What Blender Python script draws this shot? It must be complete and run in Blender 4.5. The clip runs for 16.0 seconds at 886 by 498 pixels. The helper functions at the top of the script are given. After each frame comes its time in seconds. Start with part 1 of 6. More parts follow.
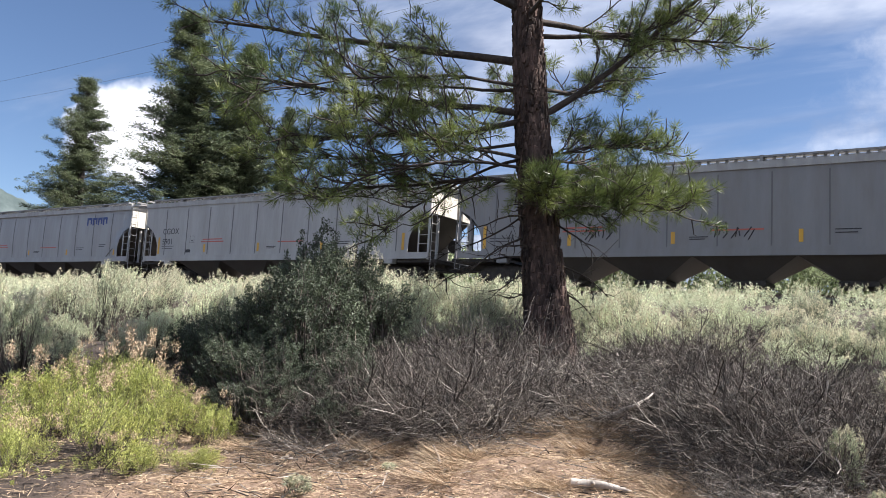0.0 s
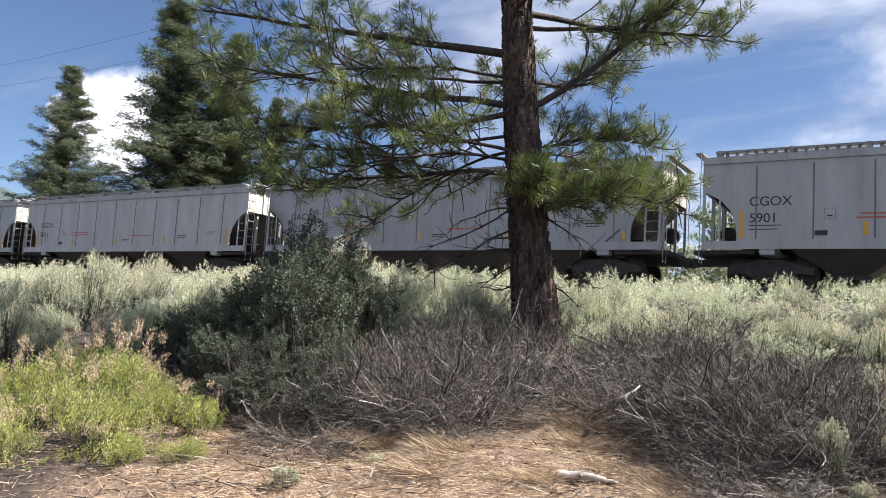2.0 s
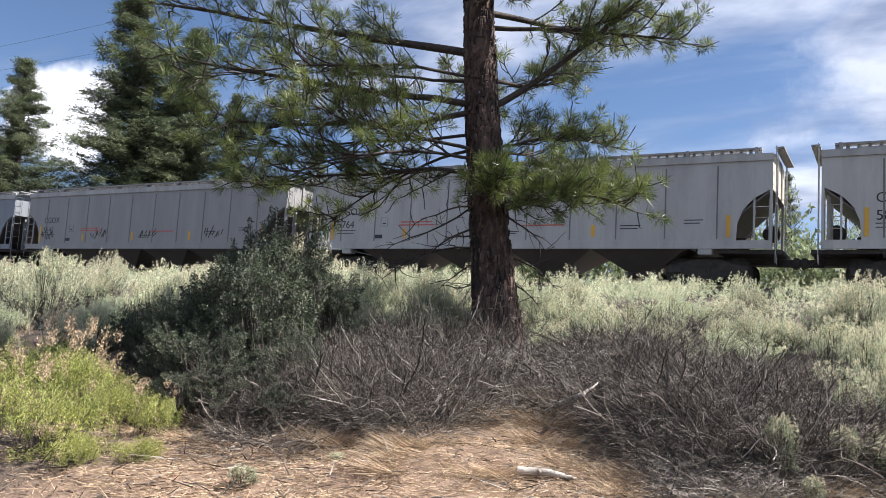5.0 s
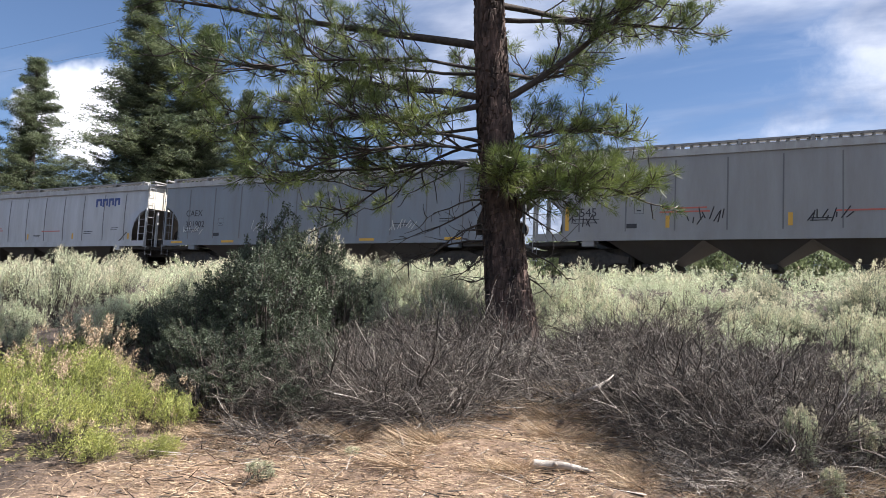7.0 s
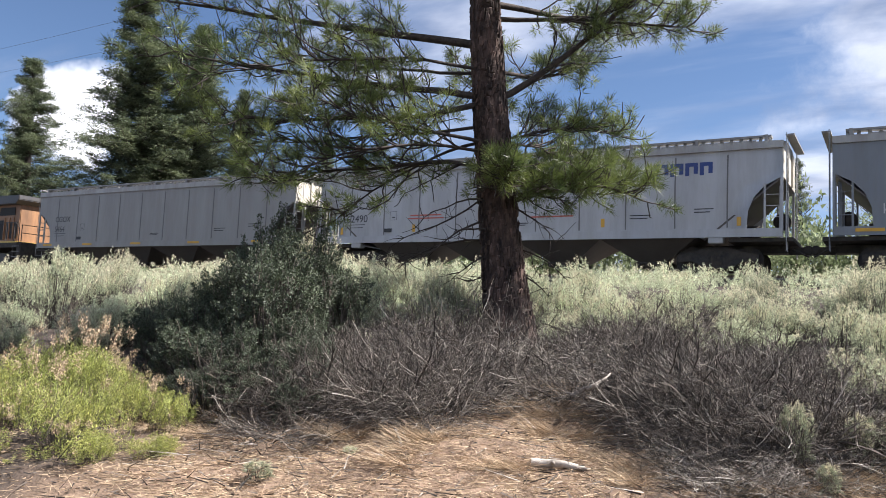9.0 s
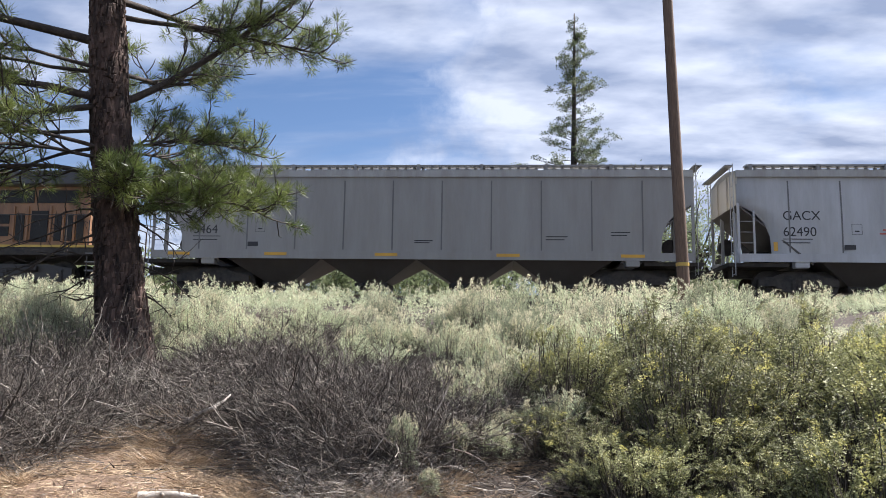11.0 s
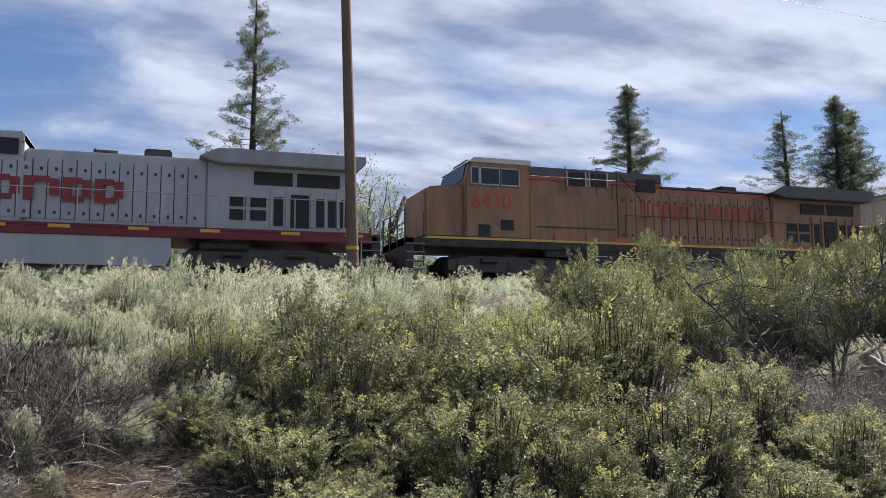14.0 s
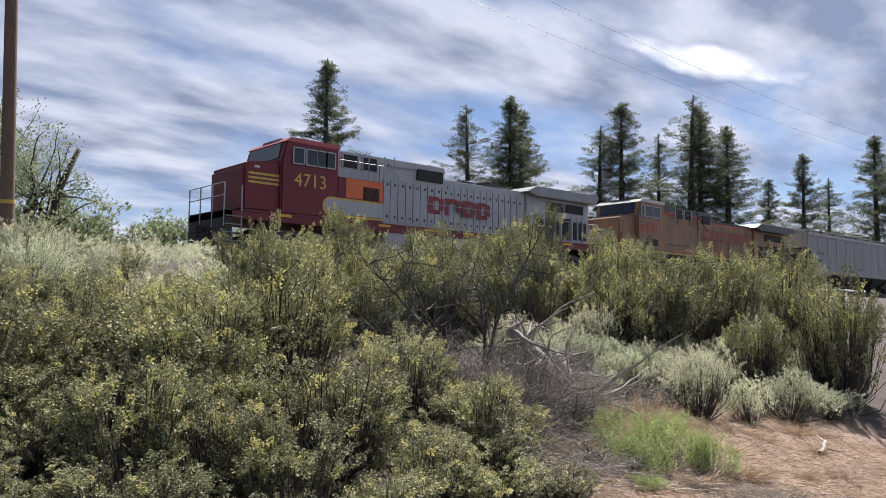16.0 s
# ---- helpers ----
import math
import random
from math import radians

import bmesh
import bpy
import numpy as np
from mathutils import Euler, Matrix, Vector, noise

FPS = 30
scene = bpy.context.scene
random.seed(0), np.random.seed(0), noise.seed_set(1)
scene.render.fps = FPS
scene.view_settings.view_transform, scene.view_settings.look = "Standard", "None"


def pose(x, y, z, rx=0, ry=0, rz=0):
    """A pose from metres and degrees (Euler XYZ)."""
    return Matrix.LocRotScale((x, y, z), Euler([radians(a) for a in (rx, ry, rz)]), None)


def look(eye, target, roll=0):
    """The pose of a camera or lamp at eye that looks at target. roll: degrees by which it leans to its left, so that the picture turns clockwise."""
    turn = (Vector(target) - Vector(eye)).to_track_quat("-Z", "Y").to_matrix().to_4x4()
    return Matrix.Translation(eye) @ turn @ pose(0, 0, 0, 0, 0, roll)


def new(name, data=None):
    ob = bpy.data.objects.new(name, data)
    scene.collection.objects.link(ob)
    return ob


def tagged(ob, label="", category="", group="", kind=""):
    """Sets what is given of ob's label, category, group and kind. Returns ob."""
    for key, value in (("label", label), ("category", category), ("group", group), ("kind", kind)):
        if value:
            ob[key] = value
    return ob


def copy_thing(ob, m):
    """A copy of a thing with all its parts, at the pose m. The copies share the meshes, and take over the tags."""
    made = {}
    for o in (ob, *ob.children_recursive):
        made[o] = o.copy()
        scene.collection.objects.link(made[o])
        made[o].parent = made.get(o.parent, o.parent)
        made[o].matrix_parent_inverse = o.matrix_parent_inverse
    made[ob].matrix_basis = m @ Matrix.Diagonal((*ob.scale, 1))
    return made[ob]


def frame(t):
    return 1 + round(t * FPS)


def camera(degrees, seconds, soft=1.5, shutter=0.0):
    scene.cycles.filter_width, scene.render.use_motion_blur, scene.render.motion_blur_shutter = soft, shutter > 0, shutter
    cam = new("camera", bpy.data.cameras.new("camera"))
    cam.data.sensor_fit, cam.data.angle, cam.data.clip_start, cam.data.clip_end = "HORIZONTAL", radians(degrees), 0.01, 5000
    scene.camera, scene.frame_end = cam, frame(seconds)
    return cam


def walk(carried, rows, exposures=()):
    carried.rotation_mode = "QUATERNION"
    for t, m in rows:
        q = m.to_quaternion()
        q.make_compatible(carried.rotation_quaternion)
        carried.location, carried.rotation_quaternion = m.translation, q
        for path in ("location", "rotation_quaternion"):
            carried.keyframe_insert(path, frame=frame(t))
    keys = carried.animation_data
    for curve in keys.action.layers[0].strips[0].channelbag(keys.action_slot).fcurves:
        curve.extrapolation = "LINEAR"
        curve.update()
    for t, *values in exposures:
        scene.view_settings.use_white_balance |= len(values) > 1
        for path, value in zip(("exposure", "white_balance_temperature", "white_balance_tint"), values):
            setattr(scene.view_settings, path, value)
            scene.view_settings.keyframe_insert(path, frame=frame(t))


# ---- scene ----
cam = camera(58.6, 16.0, soft=0.8)
PATH = [
    (0, (1.621, -1.045, 1.01), (0.53, 0.615, 1.236), 3.3),
    (0.5, (1.621, -1.044, 1.012), (0.54, 0.624, 1.237), 3.4),
    (1, (1.611, -1.043, 1.007), (0.533, 0.628, 1.224), 3.7),
    (1.5, (1.613, -1.055, 1.007), (0.537, 0.617, 1.215), 3.5),
    (2, (1.608, -1.043, 1.009), (0.543, 0.637, 1.217), 3.5),
    (2.5, (1.607, -1.05, 1.01), (0.566, 0.644, 1.221), 3.6),
    (3, (1.61, -1.053, 1.01), (0.6, 0.661, 1.216), 3.4),
    (3.5, (1.616, -1.045, 1.006), (0.626, 0.68, 1.215), 3.5),
    (4, (1.617, -1.047, 1.008), (0.638, 0.685, 1.218), 3.4),
    (6.3, (1.611, -1.046, 0.998), (0.614, 0.675, 1.207), 3.3),
    (6.5, (1.604, -1.051, 1.004), (0.601, 0.667, 1.206), 3.1),
    (7, (1.599, -1.046, 1.004), (0.592, 0.672, 1.197), 2.9),
    (7.5, (1.606, -1.042, 1.004), (0.598, 0.676, 1.192), 2.7),
    (8, (1.61, -1.053, 1.013), (0.602, 0.665, 1.201), 2.5),
    (8.5, (1.602, -1.049, 1.007), (0.599, 0.671, 1.197), 2.6),
    (9, (1.607, -1.047, 1.005), (0.606, 0.673, 1.196), 2.6),
    (9.5, (1.607, -1.034, 1.001), (0.643, 0.707, 1.196), 2.9),
    (10, (1.629, -1.001, 1.018), (1.001, 0.885, 1.239), 3.0),
    (10.2, (1.638, -0.963, 1.015), (1.192, 0.971, 1.255), 2.9),
    (12.3, (1.723, -0.908, 0.991), (1.747, 1.072, 1.269), 0.3),
    (12.5, (1.733, -0.903, 0.991), (1.825, 1.076, 1.265), 0.3),
    (13, (1.775, -0.9, 0.999), (2.067, 1.06, 1.267), -0.1),
    (13.5, (1.815, -0.919, 1.002), (2.283, 1.007, 1.267), -0.7),
    (14, (1.844, -0.902, 0.999), (2.491, 0.977, 1.227), -0.5),
    (14.5, (1.856, -0.903, 1.004), (2.613, 0.938, 1.202), -0.4),
    (15, (1.869, -0.896, 0.997), (2.703, 0.912, 1.185), -0.3),
    (15.5, (1.922, -0.916, 1.001), (2.963, 0.783, 1.175), 0.2),
    (16, (1.977, -0.953, 0.999), (3.288, 0.548, 1.157), 0.7),
]
walk(cam, [(t, look(eye, target, roll)) for t, eye, target, roll in PATH], exposures=[(0, 1.39, 6250, 14), (10.2, 1.39, 6250, 14), (12.3, 1.32, 6100, 14), (14.0, 1.06, 6150, 15), (15, 1.1, 6250, 16), (16, 1.0, 6300, 16)])

# ---- sky and sun ----
SUN_AZ, SUN_EL = 30.0, 50.0     # degrees from +x towards +y, and above the horizon
sun_way = Vector((math.cos(radians(SUN_EL)) * math.cos(radians(SUN_AZ)), math.cos(radians(SUN_EL)) * math.sin(radians(SUN_AZ)), math.sin(radians(SUN_EL))))
sun = new("sun", bpy.data.lights.new("sun", "SUN"))
sun.data.energy, sun.data.angle, sun.data.color = 5.0, radians(0.6), (1.0, 0.95, 0.86)
sun.matrix_world = look(sun_way * 50, (0, 0, 0))


def make_world():
    world = bpy.data.worlds.new("sky")
    scene.world = world
    world.use_nodes = True
    tree = world.node_tree
    tree.nodes.clear()
    link = tree.links.new
    out = tree.nodes.new("ShaderNodeOutputWorld")
    back = tree.nodes.new("ShaderNodeBackground")
    sky = tree.nodes.new("ShaderNodeTexSky")
    sky.sky_type, sky.sun_disc = "NISHITA", False
    sky.sun_elevation, sky.sun_rotation = radians(SUN_EL), radians(90 - SUN_AZ)
    sky.altitude, sky.air_density, sky.dust_density, sky.ozone_density = 1400, 1.0, 0.1, 3.0
    co = tree.nodes.new("ShaderNodeTexCoord")
    # clouds lie on a flat sheet overhead: direction divided by its height
    sep = tree.nodes.new("ShaderNodeSeparateXYZ")
    link(co.outputs["Generated"], sep.inputs[0])
    up = tree.nodes.new("ShaderNodeMath"); up.operation = "MAXIMUM"; up.inputs[1].default_value = 0.0
    link(sep.outputs["Z"], up.inputs[0])
    add = tree.nodes.new("ShaderNodeMath"); add.operation = "ADD"; add.inputs[1].default_value = 0.16
    link(up.outputs[0], add.inputs[0])
    flat = tree.nodes.new("ShaderNodeVectorMath"); flat.operation = "DIVIDE"
    link(co.outputs["Generated"], flat.inputs[0])
    join = tree.nodes.new("ShaderNodeCombineXYZ")
    for i in range(3):
        link(add.outputs[0], join.inputs[i])
    link(join.outputs[0], flat.inputs[1])
    place = tree.nodes.new("ShaderNodeMapping")
    place.inputs["Location"].default_value = (1.35, 0.4, 0.0)
    place.inputs["Rotation"].default_value = (0, 0, radians(-20))
    place.inputs["Scale"].default_value = (0.8, 1.35, 0.0)
    link(flat.outputs[0], place.inputs[0])
    big = tree.nodes.new("ShaderNodeTexNoise")
    big.inputs["Scale"].default_value, big.inputs["Detail"].default_value = 1.15, 9.0
    big.inputs["Roughness"].default_value, big.inputs["Distortion"].default_value = 0.56, 0.35
    link(place.outputs[0], big.inputs["Vector"])
    # more cover towards the sun's side, less to the west
    lean = tree.nodes.new("ShaderNodeMath"); lean.operation = "MULTIPLY_ADD"
    lean.inputs[1].default_value, lean.inputs[2].default_value = 0.30, 0.165
    link(sep.outputs["X"], lean.inputs[0])
    total = tree.nodes.new("ShaderNodeMath"); total.operation = "ADD"
    most = tree.nodes.new("ShaderNodeMath"); most.operation = "MINIMUM"; most.inputs[1].default_value = 0.18
    link(lean.outputs[0], most.inputs[0])
    link(big.outputs["Fac"], total.inputs[0]); link(most.outputs[0], total.inputs[1])
    ramp = tree.nodes.new("ShaderNodeValToRGB")
    ramp.color_ramp.elements[0].position, ramp.color_ramp.elements[1].position = 0.44, 0.78
    ramp.color_ramp.interpolation = "EASE"
    link(total.outputs[0], ramp.inputs[0])
    # a low heaped cloud in the west
    heap = tree.nodes.new("ShaderNodeTexNoise")
    heap.inputs["Scale"].default_value, heap.inputs["Detail"].default_value = 9.0, 5.0
    link(co.outputs["Generated"], heap.inputs["Vector"])
    dist = tree.nodes.new("ShaderNodeVectorMath"); dist.operation = "DISTANCE"
    dist.inputs[1].default_value = CLOUD_WAY
    link(co.outputs["Generated"], dist.inputs[0])
    wob = tree.nodes.new("ShaderNodeMath"); wob.operation = "MULTIPLY_ADD"
    wob.inputs[1].default_value = -0.13
    link(heap.outputs["Fac"], wob.inputs[0]); link(dist.outputs["Value"], wob.inputs[2])
    puff = tree.nodes.new("ShaderNodeMapRange")
    puff.inputs["From Min"].default_value, puff.inputs["From Max"].default_value = -0.004, -0.028
    link(wob.outputs[0], puff.inputs["Value"])
    # a broad soft bank of cloud to the north
    reach = tree.nodes.new("ShaderNodeVectorMath"); reach.operation = "DISTANCE"
    reach.inputs[1].default_value = BANK_WAY
    link(co.outputs["Generated"], reach.inputs[0])
    frill = tree.nodes.new("ShaderNodeTexNoise")
    frill.inputs["Scale"].default_value, frill.inputs["Detail"].default_value = 4.5, 8.0
    frill.inputs["Roughness"].default_value = 0.6
    link(co.outputs["Generated"], frill.inputs["Vector"])
    fray = tree.nodes.new("ShaderNodeMath"); fray.operation = "MULTIPLY_ADD"
    fray.inputs[1].default_value = -0.75
    link(frill.outputs["Fac"], fray.inputs[0]); link(reach.outputs["Value"], fray.inputs[2])
    bank = tree.nodes.new("ShaderNodeMapRange"); bank.interpolation_type = "SMOOTHSTEP"
    bank.inputs["From Min"].default_value, bank.inputs["From Max"].default_value = -0.06, -0.26
    bank.inputs["To Max"].default_value = 0.9
    link(fray.outputs[0], bank.inputs["Value"])
    both = tree.nodes.new("ShaderNodeMath"); both.operation = "MAXIMUM"
    link(puff.outputs[0], both.inputs[0]); link(bank.outputs[0], both.inputs[1])
    cover = tree.nodes.new("ShaderNodeMath"); cover.operation = "MAXIMUM"
    link(ramp.outputs["Color"], cover.inputs[0]); link(both.outputs[0], cover.inputs[1])
    # cloud brightness: grey where thick, white at thin edges
    fine = tree.nodes.new("ShaderNodeTexNoise")
    fine.inputs["Scale"].default_value, fine.inputs["Detail"].default_value = 3.2, 6.0
    link(place.outputs[0], fine.inputs["Vector"])
    tone = tree.nodes.new("ShaderNodeValToRGB")
    tone.color_ramp.elements[0].position, tone.color_ramp.elements[0].color = 0.36, (2.9, 3.5, 4.8, 1)
    tone.color_ramp.elements[1].position, tone.color_ramp.elements[1].color = 0.62, (7.3, 7.8, 8.7, 1)
    link(fine.outputs["Fac"], tone.inputs[0])
    mix = tree.nodes.new("ShaderNodeMixRGB")
    link(cover.outputs[0], mix.inputs[0]); link(sky.outputs[0], mix.inputs[1]); link(tone.outputs[0], mix.inputs[2])
    # a bright torn streak of cloud towards the sun, long and thin
    along = STREAK_ALONG.normalized()
    across = along.cross(STREAK_WAY).normalized()
    parts = []
    for axis, size in ((along, 0.14), (across, 0.021)):
        dot = tree.nodes.new("ShaderNodeVectorMath"); dot.operation = "DOT_PRODUCT"
        dot.inputs[1].default_value = axis / size
        link(co.outputs["Generated"], dot.inputs[0])
        shift = tree.nodes.new("ShaderNodeMath"); shift.operation = "SUBTRACT"
        shift.inputs[1].default_value = axis.dot(STREAK_WAY.normalized()) / size
        link(dot.outputs["Value"], shift.inputs[0])
        square = tree.nodes.new("ShaderNodeMath"); square.operation = "POWER"; square.inputs[1].default_value = 2.0
        link(shift.outputs[0], square.inputs[0])
        parts.append(square)
    oval = tree.nodes.new("ShaderNodeMath"); oval.operation = "ADD"
    link(parts[0].outputs[0], oval.inputs[0]); link(parts[1].outputs[0], oval.inputs[1])
    tear = tree.nodes.new("ShaderNodeMath"); tear.operation = "MULTIPLY_ADD"; tear.inputs[1].default_value = 5.0
    link(fine.outputs["Fac"], tear.inputs[0]); link(oval.outputs[0], tear.inputs[2])
    torn = tree.nodes.new("ShaderNodeMapRange"); torn.interpolation_type = "SMOOTHSTEP"
    torn.inputs["From Min"].default_value, torn.inputs["From Max"].default_value, torn.inputs["To Max"].default_value = 3.3, 2.0, 0.9
    link(tear.outputs[0], torn.inputs["Value"])
    white = tree.nodes.new("ShaderNodeMath"); white.operation = "MAXIMUM"
    link(puff.outputs[0], white.inputs[0]); link(torn.outputs[0], white.inputs[1])
    bright = tree.nodes.new("ShaderNodeMixRGB")
    bright.inputs[2].default_value = (14.0, 14.2, 14.5, 1)
    link(white.outputs[0], bright.inputs[0]); link(mix.outputs[0], bright.inputs[1])
    link(bright.outputs[0], back.inputs["Color"])
    back.inputs["Strength"].default_value = 0.05
    link(back.outputs[0], out.inputs["Surface"])


BANK_WAY = (0.14, 0.93, 0.335)
CLOUD_WAY = (-0.803, 0.553, 0.215)
STREAK_WAY, STREAK_ALONG = Vector((0.837, 0.464, 0.295)), Vector((0.55, -0.77, -0.3))
make_world()


# ---- materials ----
def mat(name, low, high=None, rough=0.7, scale=6.0, metal=0.0, bump=0.0, bump_scale=60.0, island=0.0, objvar=0.0, glass=0.0, translucent=0.0, stretch=(1, 1, 1), grime=None, grime_scale=0.6, grime_amount=0.5, coords="Object"):
    """A surface between two colours in a noise of that scale, with relief, a coarser grime colour and variation by piece."""
    m = bpy.data.materials.new(name)
    m.use_nodes = True
    tree = m.node_tree
    link = tree.links.new
    shader = tree.nodes["Principled BSDF"]
    shader.inputs["Roughness"].default_value = rough
    shader.inputs["Metallic"].default_value = metal
    high = high or tuple(min(1, c * 1.25) for c in low)
    co = tree.nodes.new("ShaderNodeTexCoord")
    place = tree.nodes.new("ShaderNodeMapping")
    place.inputs["Scale"].default_value = stretch
    link(co.outputs[coords], place.inputs[0])
    grain = tree.nodes.new("ShaderNodeTexNoise")
    grain.inputs["Scale"].default_value, grain.inputs["Detail"].default_value, grain.inputs["Roughness"].default_value = scale, 8.0, 0.65
    link(place.outputs[0], grain.inputs["Vector"])
    ramp = tree.nodes.new("ShaderNodeValToRGB")
    ramp.color_ramp.elements[0].position, ramp.color_ramp.elements[0].color = 0.33, (*low, 1)
    ramp.color_ramp.elements[1].position, ramp.color_ramp.elements[1].color = 0.67, (*high, 1)
    link(grain.outputs["Fac"], ramp.inputs[0])
    colour = ramp.outputs["Color"]
    if grime:
        coarse = tree.nodes.new("ShaderNodeTexNoise")
        coarse.inputs["Scale"].default_value, coarse.inputs["Detail"].default_value, coarse.inputs["Roughness"].default_value = grime_scale, 7.0, 0.7
        link(place.outputs[0], coarse.inputs["Vector"])
        cut = tree.nodes.new("ShaderNodeMapRange")
        cut.inputs["From Min"].default_value, cut.inputs["From Max"].default_value, cut.inputs["To Max"].default_value = 0.42, 0.7, grime_amount
        link(coarse.outputs["Fac"], cut.inputs["Value"])
        blend = tree.nodes.new("ShaderNodeMixRGB")
        blend.inputs[2].default_value = (*grime, 1)
        link(cut.outputs[0], blend.inputs[0]); link(colour, blend.inputs[1])
        colour = blend.outputs[0]
    for amount, source in ((island, "ShaderNodeNewGeometry"), (objvar, "ShaderNodeObjectInfo")):
        if amount:
            info = tree.nodes.new(source)
            span = tree.nodes.new("ShaderNodeMapRange")
            span.inputs["To Min"].default_value, span.inputs["To Max"].default_value = 1 - amount, 1 + amount
            link(info.outputs["Random Per Island" if source == "ShaderNodeNewGeometry" else "Random"], span.inputs["Value"])
            hsv = tree.nodes.new("ShaderNodeHueSaturation")
            link(span.outputs[0], hsv.inputs["Value"]); link(colour, hsv.inputs["Color"])
            colour = hsv.outputs[0]
    link(colour, shader.inputs["Base Color"])
    if bump:
        tex = tree.nodes.new("ShaderNodeTexNoise")
        tex.inputs["Scale"].default_value, tex.inputs["Detail"].default_value = bump_scale, 6.0
        link(place.outputs[0], tex.inputs["Vector"])
        relief = tree.nodes.new("ShaderNodeBump")
        relief.inputs["Strength"].default_value, relief.inputs["Distance"].default_value = bump, 0.02
        link(tex.outputs["Fac"], relief.inputs["Height"]); link(relief.outputs[0], shader.inputs["Normal"])
    if translucent:
        thin = tree.nodes.new("ShaderNodeBsdfTranslucent")
        link(colour, thin.inputs["Color"])
        both = tree.nodes.new("ShaderNodeMixShader")
        both.inputs[0].default_value = translucent
        link(shader.outputs[0], both.inputs[1]); link(thin.outputs[0], both.inputs[2])
        link(both.outputs[0], tree.nodes["Material Output"].inputs["Surface"])
    return m


def soil():
    """Tan needle straw on the open patches; elsewhere dark duff that also paints in the brush's shade."""
    m = mat("soil", (0.125, 0.08, 0.055), (0.31, 0.215, 0.148), 0.95, 9.0, bump=0.9, bump_scale=35, grime=(0.12, 0.085, 0.06), grime_scale=1.4, grime_amount=0.7)
    tree = m.node_tree
    link = tree.links.new
    shader = tree.nodes["Principled BSDF"]
    light = shader.inputs["Base Color"].links[0].from_socket
    co = tree.nodes.new("ShaderNodeTexCoord")
    rough = tree.nodes.new("ShaderNodeTexNoise")
    rough.inputs["Scale"].default_value, rough.inputs["Detail"].default_value = 1.6, 6.0
    link(co.outputs["Object"], rough.inputs["Vector"])
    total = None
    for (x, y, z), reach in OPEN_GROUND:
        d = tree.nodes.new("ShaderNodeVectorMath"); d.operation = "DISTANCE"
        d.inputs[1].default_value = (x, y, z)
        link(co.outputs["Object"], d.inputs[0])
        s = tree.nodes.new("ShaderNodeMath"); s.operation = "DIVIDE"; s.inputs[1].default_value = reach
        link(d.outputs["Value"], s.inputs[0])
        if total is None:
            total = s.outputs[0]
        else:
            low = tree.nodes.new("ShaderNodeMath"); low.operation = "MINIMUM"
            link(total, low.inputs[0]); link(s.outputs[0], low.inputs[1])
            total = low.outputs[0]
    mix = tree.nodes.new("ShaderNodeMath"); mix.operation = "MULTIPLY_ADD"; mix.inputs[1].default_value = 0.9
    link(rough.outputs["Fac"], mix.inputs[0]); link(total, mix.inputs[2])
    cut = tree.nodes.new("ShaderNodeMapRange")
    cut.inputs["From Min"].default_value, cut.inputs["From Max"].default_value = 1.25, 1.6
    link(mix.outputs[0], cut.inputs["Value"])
    # away from open ground the colour drops, standing in for shade below brush
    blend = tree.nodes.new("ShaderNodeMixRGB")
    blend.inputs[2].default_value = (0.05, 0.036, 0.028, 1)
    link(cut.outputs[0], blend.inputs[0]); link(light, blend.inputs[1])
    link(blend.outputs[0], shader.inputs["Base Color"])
    return m


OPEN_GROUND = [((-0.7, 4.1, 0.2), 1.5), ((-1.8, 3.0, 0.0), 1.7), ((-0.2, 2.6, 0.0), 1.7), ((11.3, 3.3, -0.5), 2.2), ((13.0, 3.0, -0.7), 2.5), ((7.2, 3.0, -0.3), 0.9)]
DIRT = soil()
BALLAST = mat("ballast", (0.09, 0.085, 0.08), (0.2, 0.19, 0.175), 0.95, 20.0, bump=1.0, bump_scale=18, island=0.25)
STEEL = mat("rail_steel", (0.09, 0.06, 0.05), (0.2, 0.14, 0.11), 0.6, 12.0, metal=0.4)
TIE = mat("tie_wood", (0.05, 0.04, 0.035), (0.13, 0.1, 0.08), 0.9, 8.0)
WILLOW = mat("willow_leaves", (0.14, 0.18, 0.09), (0.3, 0.34, 0.19), 0.7, 0.6, island=0.35, translucent=0.4)
BLACK = mat("underframe_black", (0.018, 0.017, 0.017), (0.05, 0.045, 0.04), 0.75, 7.0, grime=(0.1, 0.075, 0.055), grime_scale=2.0, grime_amount=0.5)
BARK = mat("pine_bark", (0.018, 0.013, 0.012), (0.2, 0.13, 0.105), 0.95, 5.0, bump=1.0, bump_scale=14, stretch=(1.6, 1.6, 0.5), grime=(0.012, 0.009, 0.008), grime_scale=4.5, grime_amount=0.95, island=0.4)
LIMB = mat("pine_limb", (0.028, 0.023, 0.02), (0.075, 0.058, 0.048), 0.9, 14.0, bump=0.6, bump_scale=40)
NEEDLE = mat("pine_needles", (0.03, 0.055, 0.016), (0.21, 0.245, 0.07), 0.42, 1.2, island=0.5, translucent=0.4)
CONIFER = mat("conifer_foliage", (0.05, 0.072, 0.038), (0.17, 0.195, 0.105), 0.6, 0.6, island=0.5, translucent=0.4)
SAGE = mat("sagebrush_leaves", (0.28, 0.33, 0.205), (0.67, 0.695, 0.49), 0.75, 1.1, island=0.45, objvar=0.4, translucent=0.38)
SAGE_STRAW = mat("sagebrush_straw", (0.5, 0.47, 0.32), (0.76, 0.71, 0.53), 0.85, 2.0, island=0.3, objvar=0.1, translucent=0.4)
